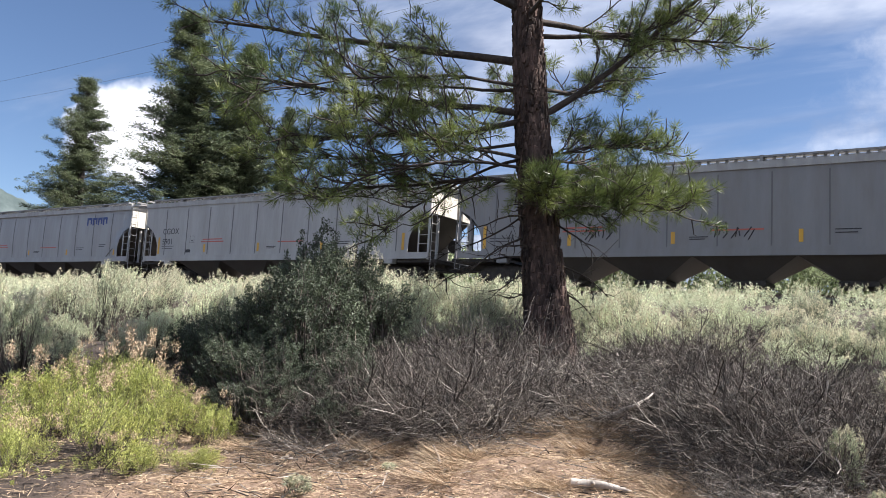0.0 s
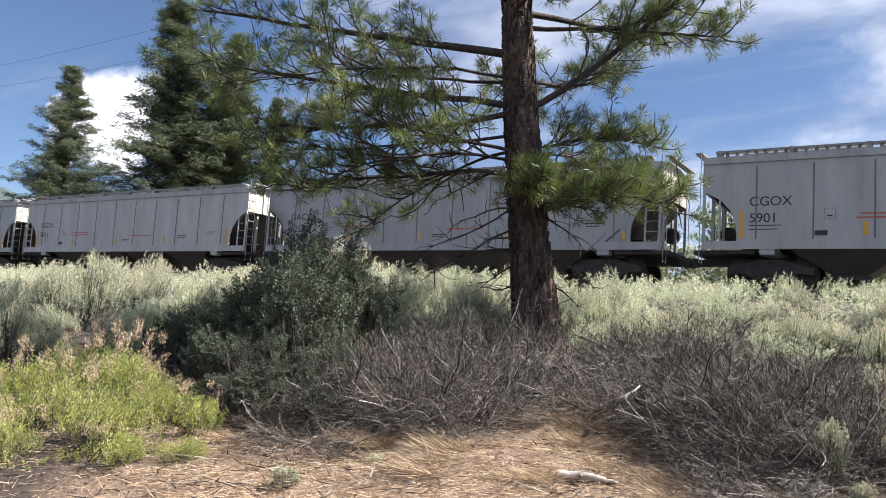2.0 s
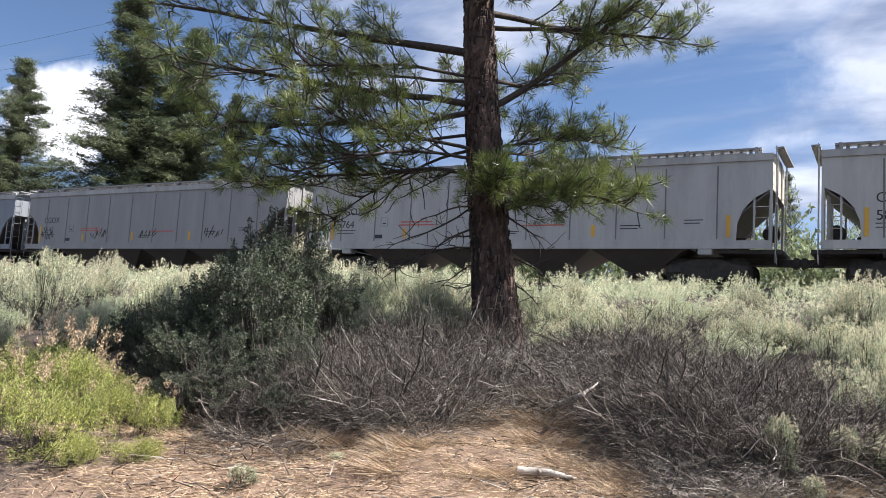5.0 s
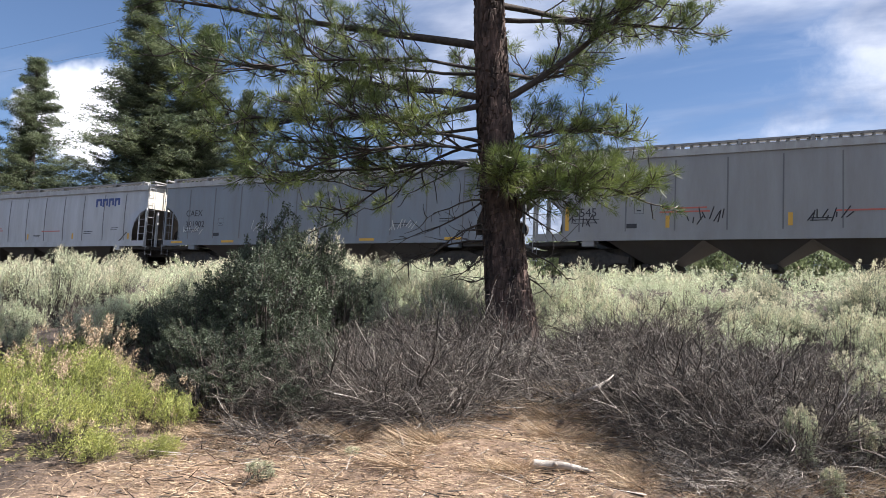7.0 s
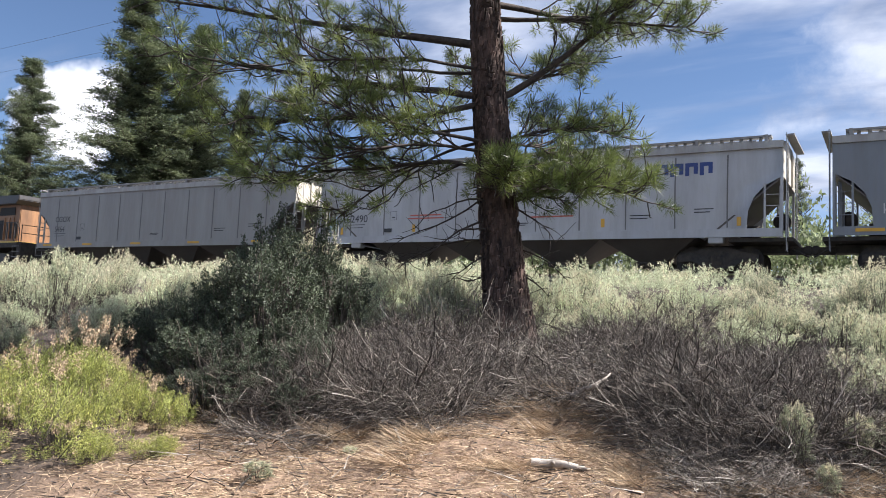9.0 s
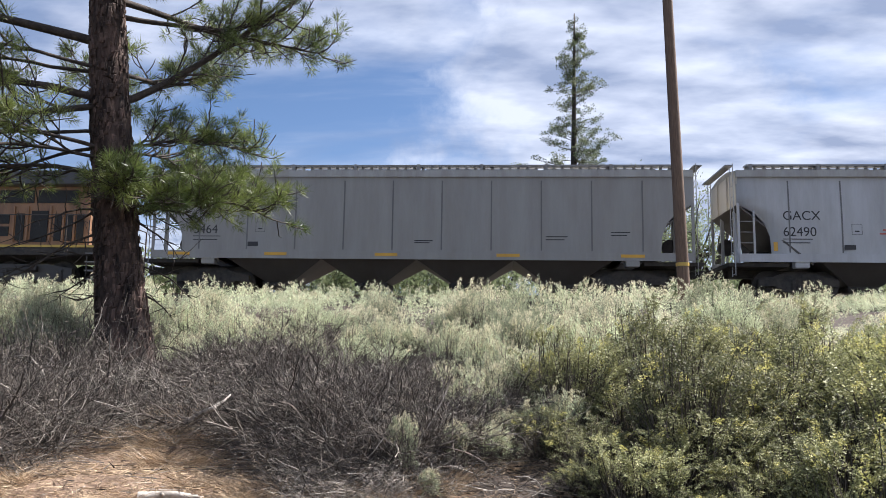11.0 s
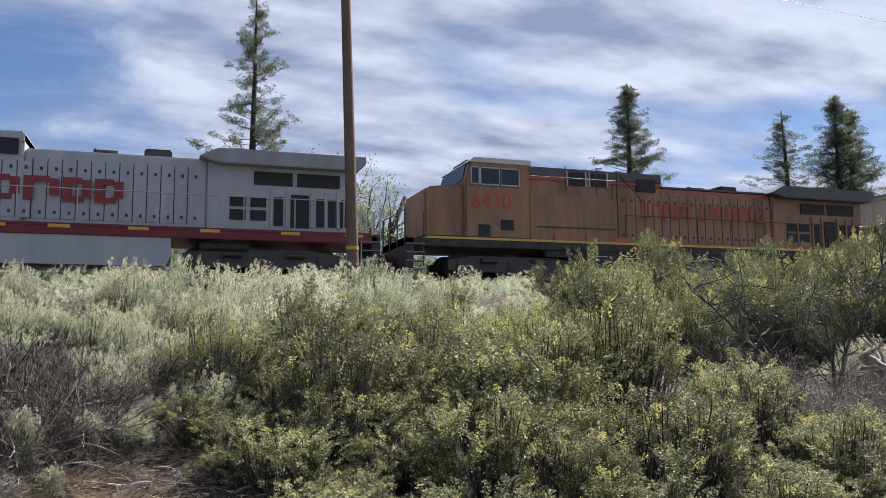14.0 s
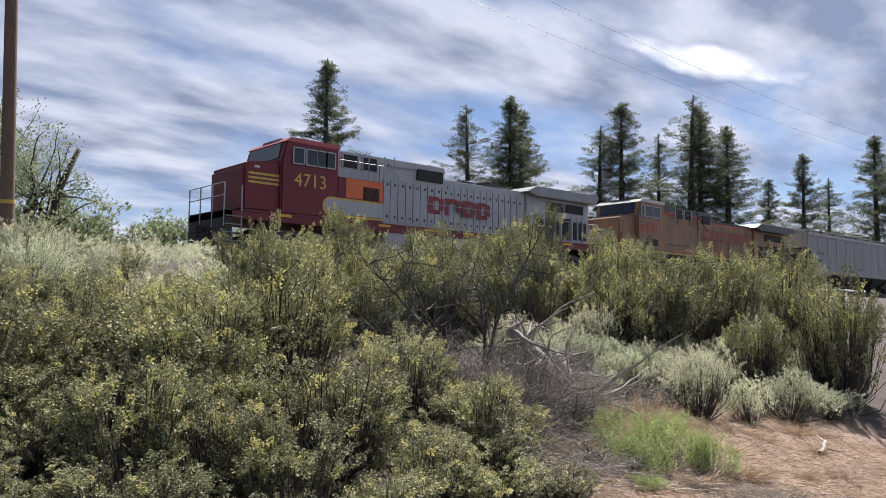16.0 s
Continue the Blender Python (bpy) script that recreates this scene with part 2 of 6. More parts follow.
BITTER = mat("bitterbrush_leaves", (0.085, 0.098, 0.045), (0.415, 0.41, 0.195), 0.65, 1.0, island=0.55, objvar=0.4, translucent=0.2)
# Darker copy of the bitterbrush leaf colour, with shade painted in.
BITTER_DARK = mat("shade_dark_leaves", (0.032, 0.046, 0.028), (0.115, 0.14, 0.085), 0.55, 1.5, island=0.5, translucent=0.26)
DUSTY_LEAF = mat("dusty_green_leaves", (0.12, 0.15, 0.1), (0.24, 0.27, 0.18), 0.65, 1.5, island=0.3, translucent=0.3)
# Yellow for the top leaves of the bitterbrush: sunlit tips done by colour.
LIT_TIPS = mat("yellow_lit_tips", (0.42, 0.41, 0.13), (0.62, 0.57, 0.22), 0.6, 2.0, island=0.35, translucent=0.42)
RABBIT = mat("rabbitbrush_stems", (0.2, 0.26, 0.05), (0.54, 0.53, 0.18), 0.65, 1.5, island=0.45, translucent=0.38)
RABBIT_PALE = mat("pale_rabbitbrush_stems", (0.28, 0.37, 0.11), (0.55, 0.62, 0.28), 0.65, 1.5, island=0.4, translucent=0.38)
STRAW = mat("dry_straw", (0.32, 0.22, 0.14), (0.56, 0.44, 0.3), 0.85, 3.0, island=0.3, translucent=0.15)
DEAD = mat("dead_twigs", (0.012, 0.01, 0.008), (0.15, 0.125, 0.105), 0.85, 4.0, island=0.7)
PALEWOOD = mat("bleached_wood", (0.18, 0.155, 0.13), (0.5, 0.455, 0.40), 0.8, 9.0, bump=0.5, bump_scale=30, island=0.2)
POLEWOOD = mat("pole_wood", (0.10, 0.065, 0.045), (0.21, 0.14, 0.10), 0.85, 9.0, bump=0.5, stretch=(6, 6, 0.35), bump_scale=20)
WIRE = mat("wire", (0.06, 0.06, 0.065), None, 0.5)
GLASS = mat("dark_cab_glass", (0.015, 0.02, 0.025), (0.03, 0.035, 0.04), 0.08, 2.0)
SCREEN = mat("black_screen", (0.01, 0.01, 0.011), (0.028, 0.027, 0.026), 0.7, 30.0)


def paint(name, colour, dirt=(0.16, 0.125, 0.10), amount=0.45, rough=0.5):
    low = tuple(c * 0.86 for c in colour)
    return mat(name, low, colour, rough, 1.4, stretch=(1.3, 1.3, 0.22), grime=dirt, grime_scale=0.9, grime_amount=amount, bump=0.06, bump_scale=5)


ORANGE = paint("reflective_amber", (0.72, 0.4, 0.05), amount=0.25)
MARK = paint("black_lettering", (0.025, 0.025, 0.03), amount=0.1)
EMBLEM_RED = paint("emblem_dark_red", (0.24, 0.025, 0.03), amount=0.2)
REDMARK = paint("red_lettering", (0.5, 0.12, 0.09), amount=0.1)
WHITEMARK = paint("white_markings", (0.6, 0.6, 0.6), amount=0.2)
BLUEMARK = paint("blue_lettering", (0.03, 0.06, 0.22), amount=0.1)


# ---- mesh helpers ----
def mesh_object(name, verts, faces, material, parent=None, smooth=False, label=""):
    me = bpy.data.meshes.new(name)
    me.from_pydata([tuple(v) for v in verts] if not isinstance(verts, np.ndarray) else verts.tolist(), [], faces if isinstance(faces, list) else faces.tolist())
    me.materials.append(material)
    if smooth:
        me.polygons.foreach_set("use_smooth", [True] * len(me.polygons))
    me.update()
    ob = new(name, me)
    if parent is not None:
        ob.parent = parent
    if label:
        tagged(ob, label)
    if name in ("stems", "leaves", "flower_tips", "branches", "twigs", "seed_heads", "bark_plates", "needles", "crown", "limbs", "roots"):
        tagged(ob, kind="stuff")
    return ob


def part(name, bm, material, parent, label="", smooth=False):
    me = bpy.data.meshes.new(name)
    bm.normal_update()
    bm.to_mesh(me)
    bm.free()
    me.materials.append(material)
    if smooth:
        me.polygons.foreach_set("use_smooth", [True] * len(me.polygons))
    ob = new(name, me)
    if parent is not None:
        ob.parent = parent
    if label:
        tagged(ob, label)
    return ob


def box(bm, x0, x1, y0, y1, z0, z1, bevel=0.0):
    made = bmesh.ops.create_cube(bm, size=1)["verts"]
    for v in made:
        v.co = Vector((x0 + (v.co.x + 0.5) * (x1 - x0), y0 + (v.co.y + 0.5) * (y1 - y0), z0 + (v.co.z + 0.5) * (z1 - z0)))
    if bevel:
        edges = list({e for v in made for e in v.link_edges})
        bmesh.ops.bevel(bm, geom=edges, offset=bevel, segments=2, affect="EDGES")
    return made


def prism(bm, outline, y0, y1):
    """A solid between two planes of constant y from an outline in x and z."""
    a = [bm.verts.new((x, y0, z)) for x, z in outline]
    b = [bm.verts.new((x, y1, z)) for x, z in outline]
    n = len(outline)
    bm.faces.new(a), bm.faces.new(b[::-1])
    for i in range(n):
        bm.faces.new((a[(i + 1) % n], a[i], b[i], b[(i + 1) % n]))
    bmesh.ops.recalc_face_normals(bm, faces=bm.faces)


def bar(bm, a, b, r, sides=6):
    """A round bar from a to b."""
    a, b = Vector(a), Vector(b)
    q = (b - a).to_track_quat("Z", "Y").to_matrix().to_4x4()
    bmesh.ops.create_cone(bm, cap_ends=True, segments=sides, radius1=r, radius2=r, depth=(b - a).length, matrix=Matrix.Translation((a + b) / 2) @ q)


def disc(bm, x, y0, y1, z, r, sides=24):
    bmesh.ops.create_cone(bm, cap_ends=True, segments=sides, radius1=r, radius2=r, depth=abs(y1 - y0), matrix=Matrix.Translation((x, (y0 + y1) / 2, z)) @ pose(0, 0, 0, 90, 0, 0))


def lettering(name, words, x, z, size, y, material, parent, label=""):
    """Painted characters on a side that faces -y; x, z: lower left corner."""
    curve = bpy.data.curves.new(name, "FONT")
    curve.body, curve.size, curve.extrude = words, size, 0.002
    ob = new(name, curve)
    me = bpy.data.meshes.new_from_object(ob)
    bpy.data.objects.remove(ob)
    me.materials.clear(), me.materials.append(material)
    ob = new(name, me)
    ob.parent = parent
    ob.matrix_basis = pose(x, y, z, 90, 0, 0)
    if label:
        tagged(ob, label)
    return ob


def bars(name, rows, y, material, parent, label=""):
    """Painted bars in place of unreadable or brand writing: x0, x1, z0, z1 each."""
    bm = bmesh.new()
    for x0, x1, z0, z1 in rows:
        box(bm, x0, x1, y - 0.004, y, z0, z1)
    return part(name, bm, material, parent, label)


# ---- ground ----
PROFILE_Y = (-400, -60, -3, -1, 2, 3.8, 6, 7.9, 11, 15, 20, 22.3, 23.6, 28.8, 30.2, 34, 46, 400)
PROFILE_Z = (-3, -2, -0.75, -0.6, -0.25, 0.1, 0.55, 0.88, 1.3, 1.75, 2.2, 2.35, 2.74, 2.74, 2.45, 2.9, 4.9, 7.0)
RAIL = 3.0


def ground_height(x, y):
    x, y = np.asarray(x, float), np.asarray(y, float)
    z = np.interp(y, PROFILE_Y, PROFILE_Z)
    fall = np.clip(x - 3, 0, 12) * 0.075 * np.clip((16 - y) / 8, 0, 1)
    near = np.clip((23 - np.abs(y - 1)) / 6, 0, 1)
    lumps = 0.05 * np.sin(x * 1.7 + y * 0.9) * np.cos(y * 1.3 - x * 0.6) + 0.025 * np.sin(x * 4.1 - y * 3.3) * np.sin(y * 3.7)
    return z - fall + lumps * near


def spread(lo, fine_lo, fine_hi, hi, step):
    inner = np.arange(fine_lo, fine_hi + step / 2, step)
    left = fine_lo - np.geomspace(step, fine_lo - lo, 26)[::-1]
    right = fine_hi + np.geomspace(step, hi - fine_hi, 26)
    return np.concatenate([left, inner, right])


def build_ground():
    xs, ys = spread(-3500, -14, 18, 3500, 0.14), spread(-3500, -2, 31, 3500, 0.14)
    gx, gy = np.meshgrid(xs, ys)
    gz = ground_height(gx, gy)
    rough = np.random.RandomState(3).normal(0, 0.012, gz.shape) * (np.abs(gx) < 20) * (gy < 14) * (gy > -3)
    verts = np.stack([gx, gy, gz + rough], -1).reshape(-1, 3)
    nx, ny = len(xs), len(ys)
    i = np.arange(ny - 1)[:, None] * nx + np.arange(nx - 1)[None, :]
    faces = np.stack([i, i + 1, i + nx + 1, i + nx], -1).reshape(-1, 4)
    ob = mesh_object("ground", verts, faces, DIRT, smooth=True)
    tagged(ob, "dry brown soil bank covered with needles and litter", "ground", kind="structure")


build_ground()


def build_track():
    cy = TRACK_Y
    bed = bmesh.new()
    prism(bed, [(-260, 2.60), (260, 2.60), (260, 2.84), (-260, 2.84)], cy - 1.9, cy + 1.9)
    ob = part("railway_ballast", bed, BALLAST, None)
    tagged(ob, "grey crushed stone ballast bed under the rails", "ballast", kind="structure")
    for side in (-0.75, 0.75):
        bm = bmesh.new()
        y = cy + side
        for w, z0, z1 in ((0.075, 2.86, 2.88), (0.012, 2.875, 2.97), (0.036, 2.965, 3.0)):
            box(bm, -260, 260, y - w, y + w, z0, z1)
        tagged(part("rail", bm, STEEL, None), "rusty brown steel rail with a worn top", "rail", "rails of the track", "structure")
    bm = bmesh.new()
    box(bm, -0.11, 0.11, -1.3, 1.3, 2.70, 2.865)
    first = part("railway_tie", bm, TIE, None)
    tagged(first, "dark weathered wooden railway tie in the ballast", "railway tie", "ties of the track")
    first.location = (-60, cy, 0)
    for i in range(1, 220):
        copy_thing(first, pose(-60 + 0.56 * i, cy, 0))


TRACK_Y = 26.2
build_track()

# ---- train ----
HALF = 1.55          # half the width of a car
BODY = 17.95         # length of a hopper's body
PITCH = 19.3


def wheelset(parent, x, r=0.46):
    """An axle with two wheels, turning about its own middle."""
    bm = bmesh.new()
    for side in (-1, 1):
        disc(bm, 0, side * 0.70, side * 0.83, 0, r, 28)
        disc(bm, 0, side * 0.68, side * 0.71, 0, r + 0.03, 28)
        disc(bm, 0, side * 0.83, side * 0.87, 0, r * 0.35, 12)
        for k in range(6):
            a = k * math.pi / 3
            box(bm, r * 0.6 * math.cos(a) - 0.03, r * 0.6 * math.cos(a) + 0.03, side * 0.83, side * 0.845, r * 0.6 * math.sin(a) - 0.03, r * 0.6 * math.sin(a) + 0.03)
    disc(bm, 0, -1.0, 1.0, 0, 0.075, 12)
    ob = part("wheelset", bm, BLACK, parent, "dark steel wheels on an axle")
    ob.location = (x, 0, r)
    return ob


def freight_truck(parent, cx):
    """Cast side frames, springs and bolster of a two-axle truck; its wheelsets are parts of their own."""
    for side in (-1, 1):
        bm = bmesh.new()
        y = side * 1.02
        prism(bm, [(cx - 1.25, 0.40), (cx - 1.25, 0.62), (cx - 0.75, 0.72), (cx - 0.4, 0.86), (cx + 0.4, 0.86), (cx + 0.75, 0.72), (cx + 1.25, 0.62), (cx + 1.25, 0.40), (cx + 0.8, 0.42), (cx + 0.35, 0.2), (cx - 0.35, 0.2), (cx - 0.8, 0.42)], y - 0.09, y + 0.09)
        for k in (-0.18, 0, 0.18):
            bar(bm, (cx + k, y - side * -0.06, 0.3), (cx + k, y + side * 0.06, 0.6), 0.07, 8)
        part("side_frame", bm, BLACK, parent)
    bm = bmesh.new()
    box(bm, cx - 0.22, cx + 0.22, -1.1, 1.1, 0.55, 0.85, 0.03)
    part("bolster", bm, BLACK, parent)
    return [wheelset(parent, cx + k) for k in (-0.89, 0.89)]


def coupler(parent, x, way):
    bm = bmesh.new()
    box(bm, min(x, x + way * 0.62), max(x, x + way * 0.62), -0.09, 0.09, 0.72, 0.96, 0.02)
    box(bm, min(x + way * 0.45, x + way * 0.68), max(x + way * 0.45, x + way * 0.68), -0.19, 0.19, 0.70, 1.0, 0.04)
    bar(bm, (x + way * 0.1, -0.35, 0.9), (x + way * 0.6, -0.3, 0.62), 0.025)
    part("coupler", bm, BLACK, parent)


SPINNERS = []


def hopper_car(shade, dark_roof=False, bulge=0.0, seams=11, mark=("", ""), logo=False, graffiti=0, markings=True, bars_low=False, label=""):
    """A covered hopper; x = 0 at the end of its body that trails, z = 0 on the rail."""
    car = new("hopper_car")
    car_paint = paint("car_paint", shade, amount=0.35)
    L, top, chord, sill = BODY, 4.12, 3.9, 1.40
    cut = [(0.0, 3.02), (0.55, 2.72), (0.86, 2.36), (1.02, 1.95), (1.06, sill)]

    def half_width(z):
        s = max(0.0, min(1.0, (z - sill) / (chord - sill)))
        return HALF - 0.02 - bulge * (1 - math.sin(math.pi * min(1, s * 0.9 + 0.05)))

    # side sheets, rounded ends cut away below
    for side in (-1, 1):
        verts, faces = [], []
        levels = sorted({sill, 1.6, 1.95, 2.36, 2.72, 3.02, 3.3, 3.6, chord})
        edge = lambda z: float(np.interp(z, [c[1] for c in cut[::-1]], [c[0] for c in cut[::-1]])) if z < 3.02 else 0.0
        cols = 24
        for z in levels:
            x0 = edge(z)
            for i in range(cols + 1):
                x = x0 + (L - 2 * x0) * i / cols
                verts.append((x, side * half_width(z), z))
        n = cols + 1
        m = len(verts)
        verts += [(x, y - side * 0.03, z) for x, y, z in verts]
        for r in range(len(levels) - 1):
            for i in range(cols):
                q = [r * n + i, r * n + i + 1, (r + 1) * n + i + 1, (r + 1) * n + i]
                faces.append(q if side < 0 else q[::-1])
                q = [k + m for k in q]
                faces.append(q[::-1] if side < 0 else q)
            for i in (0, cols):
                a, b = r * n + i, (r + 1) * n + i
                faces.append([a, b, b + m, a + m])
        mesh_object("side_sheet", verts, faces, car_paint, car, smooth=bulge > 0)
        # seams between the panels
        for k in range(1, seams):
            bm = bmesh.new()
            x = L * k / seams
            w = 0.022
            zs = [z for z in np.linspace(max(sill + 0.05, 1.45), chord - 0.12, 7)]
            for a, b in zip(zs[:-1], zs[1:]):
                ya, yb = side * (half_width(a) + 0.012), side * (half_width(b) + 0.012)
                vs = [bm.verts.new(p) for p in ((x - w, ya, a), (x + w, ya, a), (x + w, yb, b), (x - w, yb, b))]
                vs2 = [bm.verts.new((p.co.x, p.co.y - side * 0.02, p.co.z)) for p in vs]
                bm.faces.new(vs if side < 0 else vs[::-1])
                bm.faces.new((vs[0], vs[3], vs2[3], vs2[0])); bm.faces.new((vs[1], vs[2], vs2[2], vs2[1]))
            part("panel_seam", bm, SEAM, car, "dark weld seam between side panels")
        # sill and top chord
        bm = bmesh.new()
        y0, y1 = sorted((side * (HALF + 0.03), side * (HALF - 0.14)))
        box(bm, 0.02, L - 0.02, y0, y1, 1.15, sill, 0.015)
        box(bm, 0.02, L - 0.02, min(side * (HALF + 0.05), side * HALF), max(side * (HALF + 0.05), side * HALF), 1.135, 1.165)
        part("side_sill", bm, car_paint, car)
        bm = bmesh.new()
        prism(bm, [(0.0, chord), (L, chord), (L, top), (0.0, top)], min(side * (HALF + 0.04), side * (HALF - 0.1)), max(side * (HALF + 0.04), side * (HALF - 0.1)))
        part("top_chord", bm, CHORD, car, "pale weathered top rail")
        # walkway grating above the roof's edge
        bm = bmesh.new()
        y = side * (HALF - 0.22)
        box(bm, 0.35, L - 0.35, y - 0.16, y + 0.16, 4.27, 4.33)
        for k in range(9):
            x = 0.5 + (L - 1.0) * k / 8
            box(bm, x - 0.05, x + 0.05, y - 0.17, y + 0.17, top - 0.02, 4.345)
        part("running_board", bm, GRATING, car, "galvanised roof walkway")
        bm = bmesh.new()
        for k in range(60):
            x = 0.4 + (L - 0.8) * k / 59
            box(bm, x - 0.05, x + 0.05, y - side * 0.02 - 0.02, y - side * 0.02 + 0.02, top + 0.06, top + 0.14)
        tagged(part("roof_corrugation", bm, CHORD, car), kind="stuff")
    # roof
    bm = bmesh.new()
    prof = [(-HALF, top - 0.02), (-0.9, top + 0.1), (-0.45, top + 0.17), (0.45, top + 0.17), (0.9, top + 0.1), (HALF, top - 0.02)]
    a = [bm.verts.new((0.0, y, z)) for y, z in prof]
    b = [bm.verts.new((L, y, z)) for y, z in prof]
    for i in range(5):
        bm.faces.new((a[i], a[i + 1], b[i + 1], b[i]))
    bm.faces.new(a), bm.faces.new(b[::-1])
    bm.faces.new((a[0], b[0], b[-1], a[-1]))
    part("roof", bm, CHORD, car)
    for k in range(4):
        bm = bmesh.new()
        x = 0.8 + (L - 1.6) * k / 4
        box(bm, x + 0.1, x + (L - 1.6) / 4 - 0.1, -0.4, 0.4, top + 0.14, 4.46, 0.06)
        part("hatch_cover", bm, GRATING, car)
    # ends: upright sheet above, slope sheet below
    for end, way in ((0.0, 1), (L, -1)):
        bm = bmesh.new()
        box(bm, min(end, end + way * 0.04), max(end, end + way * 0.04), -HALF + 0.05, HALF - 0.05, 3.0, top - 0.03)
        for y in (-0.55, 0.55):
            box(bm, min(end, end - way * 0.05), max(end, end - way * 0.05), y - 0.05, y + 0.05, 3.0, top - 0.05)
        part("end_sheet", bm, END_PAINT if sum(shade) > 0.9 else car_paint, car)
        bm = bmesh.new()
        w = HALF - 0.04
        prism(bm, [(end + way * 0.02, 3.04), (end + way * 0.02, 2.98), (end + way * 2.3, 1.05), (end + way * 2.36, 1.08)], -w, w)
        part("slope_sheet", bm, SLOPE, car, "slope sheet under the end, shade in its dark colour")
        for y in (-HALF + 0.03, HALF - 0.03):
            bm = bmesh.new()
            box(bm, min(end, end + way * 0.08), max(end, end + way * 0.08), y - 0.03, y + 0.03, 1.1, 3.05)
            box(bm, min(end + way * 0.5, end + way * 0.56), max(end + way * 0.5, end + way * 0.56), y - 0.02, y + 0.02, 1.35, 2.8)
            for z in (1.75, 2.1, 2.45):
                bar(bm, (end + way * 0.04, y, z), (end + way * 0.53, y, z), 0.012)
            part("end_ladder", bm, car_paint, car)
        for y in (-0.75, 0.75):
            bm = bmesh.new()
            box(bm, min(end + way * 0.1, end + way * 0.2), max(end + way * 0.1, end + way * 0.2), y - 0.05, y + 0.05, 1.0, 3.0)
            part("end_post", bm, car_paint, car)
        for side in (-1, 1):
            bm = bmesh.new()
            y = side * (HALF - 0.2)
            for dy in (-0.18, 0.18):
                bar(bm, (end - way * 0.09, y + dy, 0.7), (end - way * 0.09, y + dy, 4.35), 0.014)
            for k in range(10):
                bar(bm, (end - way * 0.09, y - 0.18, 0.75 + 0.36 * k), (end - way * 0.09, y + 0.18, 0.75 + 0.36 * k), 0.011)
            part("ladder", bm, car_paint, car)
        bm = bmesh.new()
        box(bm, min(end - way * 0.28, end + way * 1.6), max(end - way * 0.28, end + way * 1.6), -HALF + 0.1, HALF - 0.1, 1.0, 1.12)
        part("end_platform", bm, BLACK, car)
        bm = bmesh.new()
        box(bm, min(end, end + way * 4), max(end, end + way * 4), -0.3, 0.3, 0.75, 1.0)
        part("draft_sill", bm, BLACK, car)
        bm = bmesh.new()
        box(bm, min(end - way * 0.3, end - way * 0.05), max(end - way * 0.3, end - way * 0.05), -1.45, 1.45, 4.28, 4.33)
        part("roof_end_step", bm, GRATING, car)
        bm = bmesh.new()
        box(bm, min(end + way * 1.75, end + way * 2.2), max(end + way * 1.75, end + way * 2.2), -HALF - 0.02, -HALF + 0.3, 0.95, 1.3, 0.02)
        part("jacking_pad", bm, car_paint, car)
        bm = bmesh.new()
        bar(bm, (end + way * 0.9, 0.2, 1.5), (end + way * 1.5, 0.2, 1.5), 0.2, 14)
        part("brake_cylinder", bm, BLACK, car)
        bm = bmesh.new()
        bar(bm, (end + way * 0.3, 0.75, 1.9), (end + way * 0.3, 0.95, 1.9), 0.28, 16)
        part("brake_wheel", bm, BLACK, car)
        coupler(car, end, -way)
        SPINNERS.extend((w, 0.46) for w in freight_truck(car, end + way * 2.0))
    # four discharge bays
    inner0, inner1 = 2.6, L - 2.6
    bays = 4 if seams > 9 else 3
    step = (inner1 - inner0) / bays
    for k in range(bays):
        bm = bmesh.new()
        x0, x1 = inner0 + step * k, inner0 + step * (k + 1)
        mid = (x0 + x1) / 2
        for (xa, xb, za), (xc, xd, zc) in [((x0 - 0.05, x1 + 0.05, 1.18), (mid - 0.45, mid + 0.45, 0.42))]:
            wa, wc = HALF - 0.08, 0.7
            lo = [bm.verts.new(p) for p in ((xc, -wc, zc), (xd, -wc, zc), (xd, wc, zc), (xc, wc, zc))]
            hi = [bm.verts.new(p) for p in ((xa, -wa, za), (xb, -wa, za), (xb, wa, za), (xa, wa, za))]
            bm.faces.new(lo[::-1]), bm.faces.new(hi)
            for i in range(4):
                bm.faces.new((lo[i], lo[(i + 1) % 4], hi[(i + 1) % 4], hi[i]))
        part("hopper_bay", bm, SLOPE, car, "sloped discharge hopper, darkened for shade")
        bm = bmesh.new()
        box(bm, mid - 0.55, mid + 0.55, -0.8, 0.8, 0.26, 0.43, 0.02)
        bar(bm, (mid - 0.3, -1.1, 0.34), (mid - 0.3, -0.7, 0.34), 0.05)
        part("outlet_gate", bm, BLACK, car)
    # painted markings on the side that faces the bank
    face = lambda z: -half_width(z) - 0.006
    if mark[0]:
        lettering("reporting_mark", mark[0], 1.42, 2.50, 0.42, face(2.6), MARK, car, "black stencilled letters")
    if mark[1]:
        lettering("car_number", mark[1], 1.42, 1.98, 0.42, face(2.1), MARK, car, "black stencilled number")
    for row in [(1.42, 2.35, 1.87, 1.895), (1.42, 2.25, 1.75, 1.775), (8.9, 9.5, 1.75, 1.78), (8.9, 9.4, 1.68, 1.71), (13.2, 13.9, 1.9, 1.93), (13.2, 13.8, 1.8, 1.83), (15.3, 15.9, 2.05, 2.08), (15.3, 15.8, 1.95, 1.98)]:
        bars("data_line", [row], face(1.9), MARK, car, "small stencilled data")
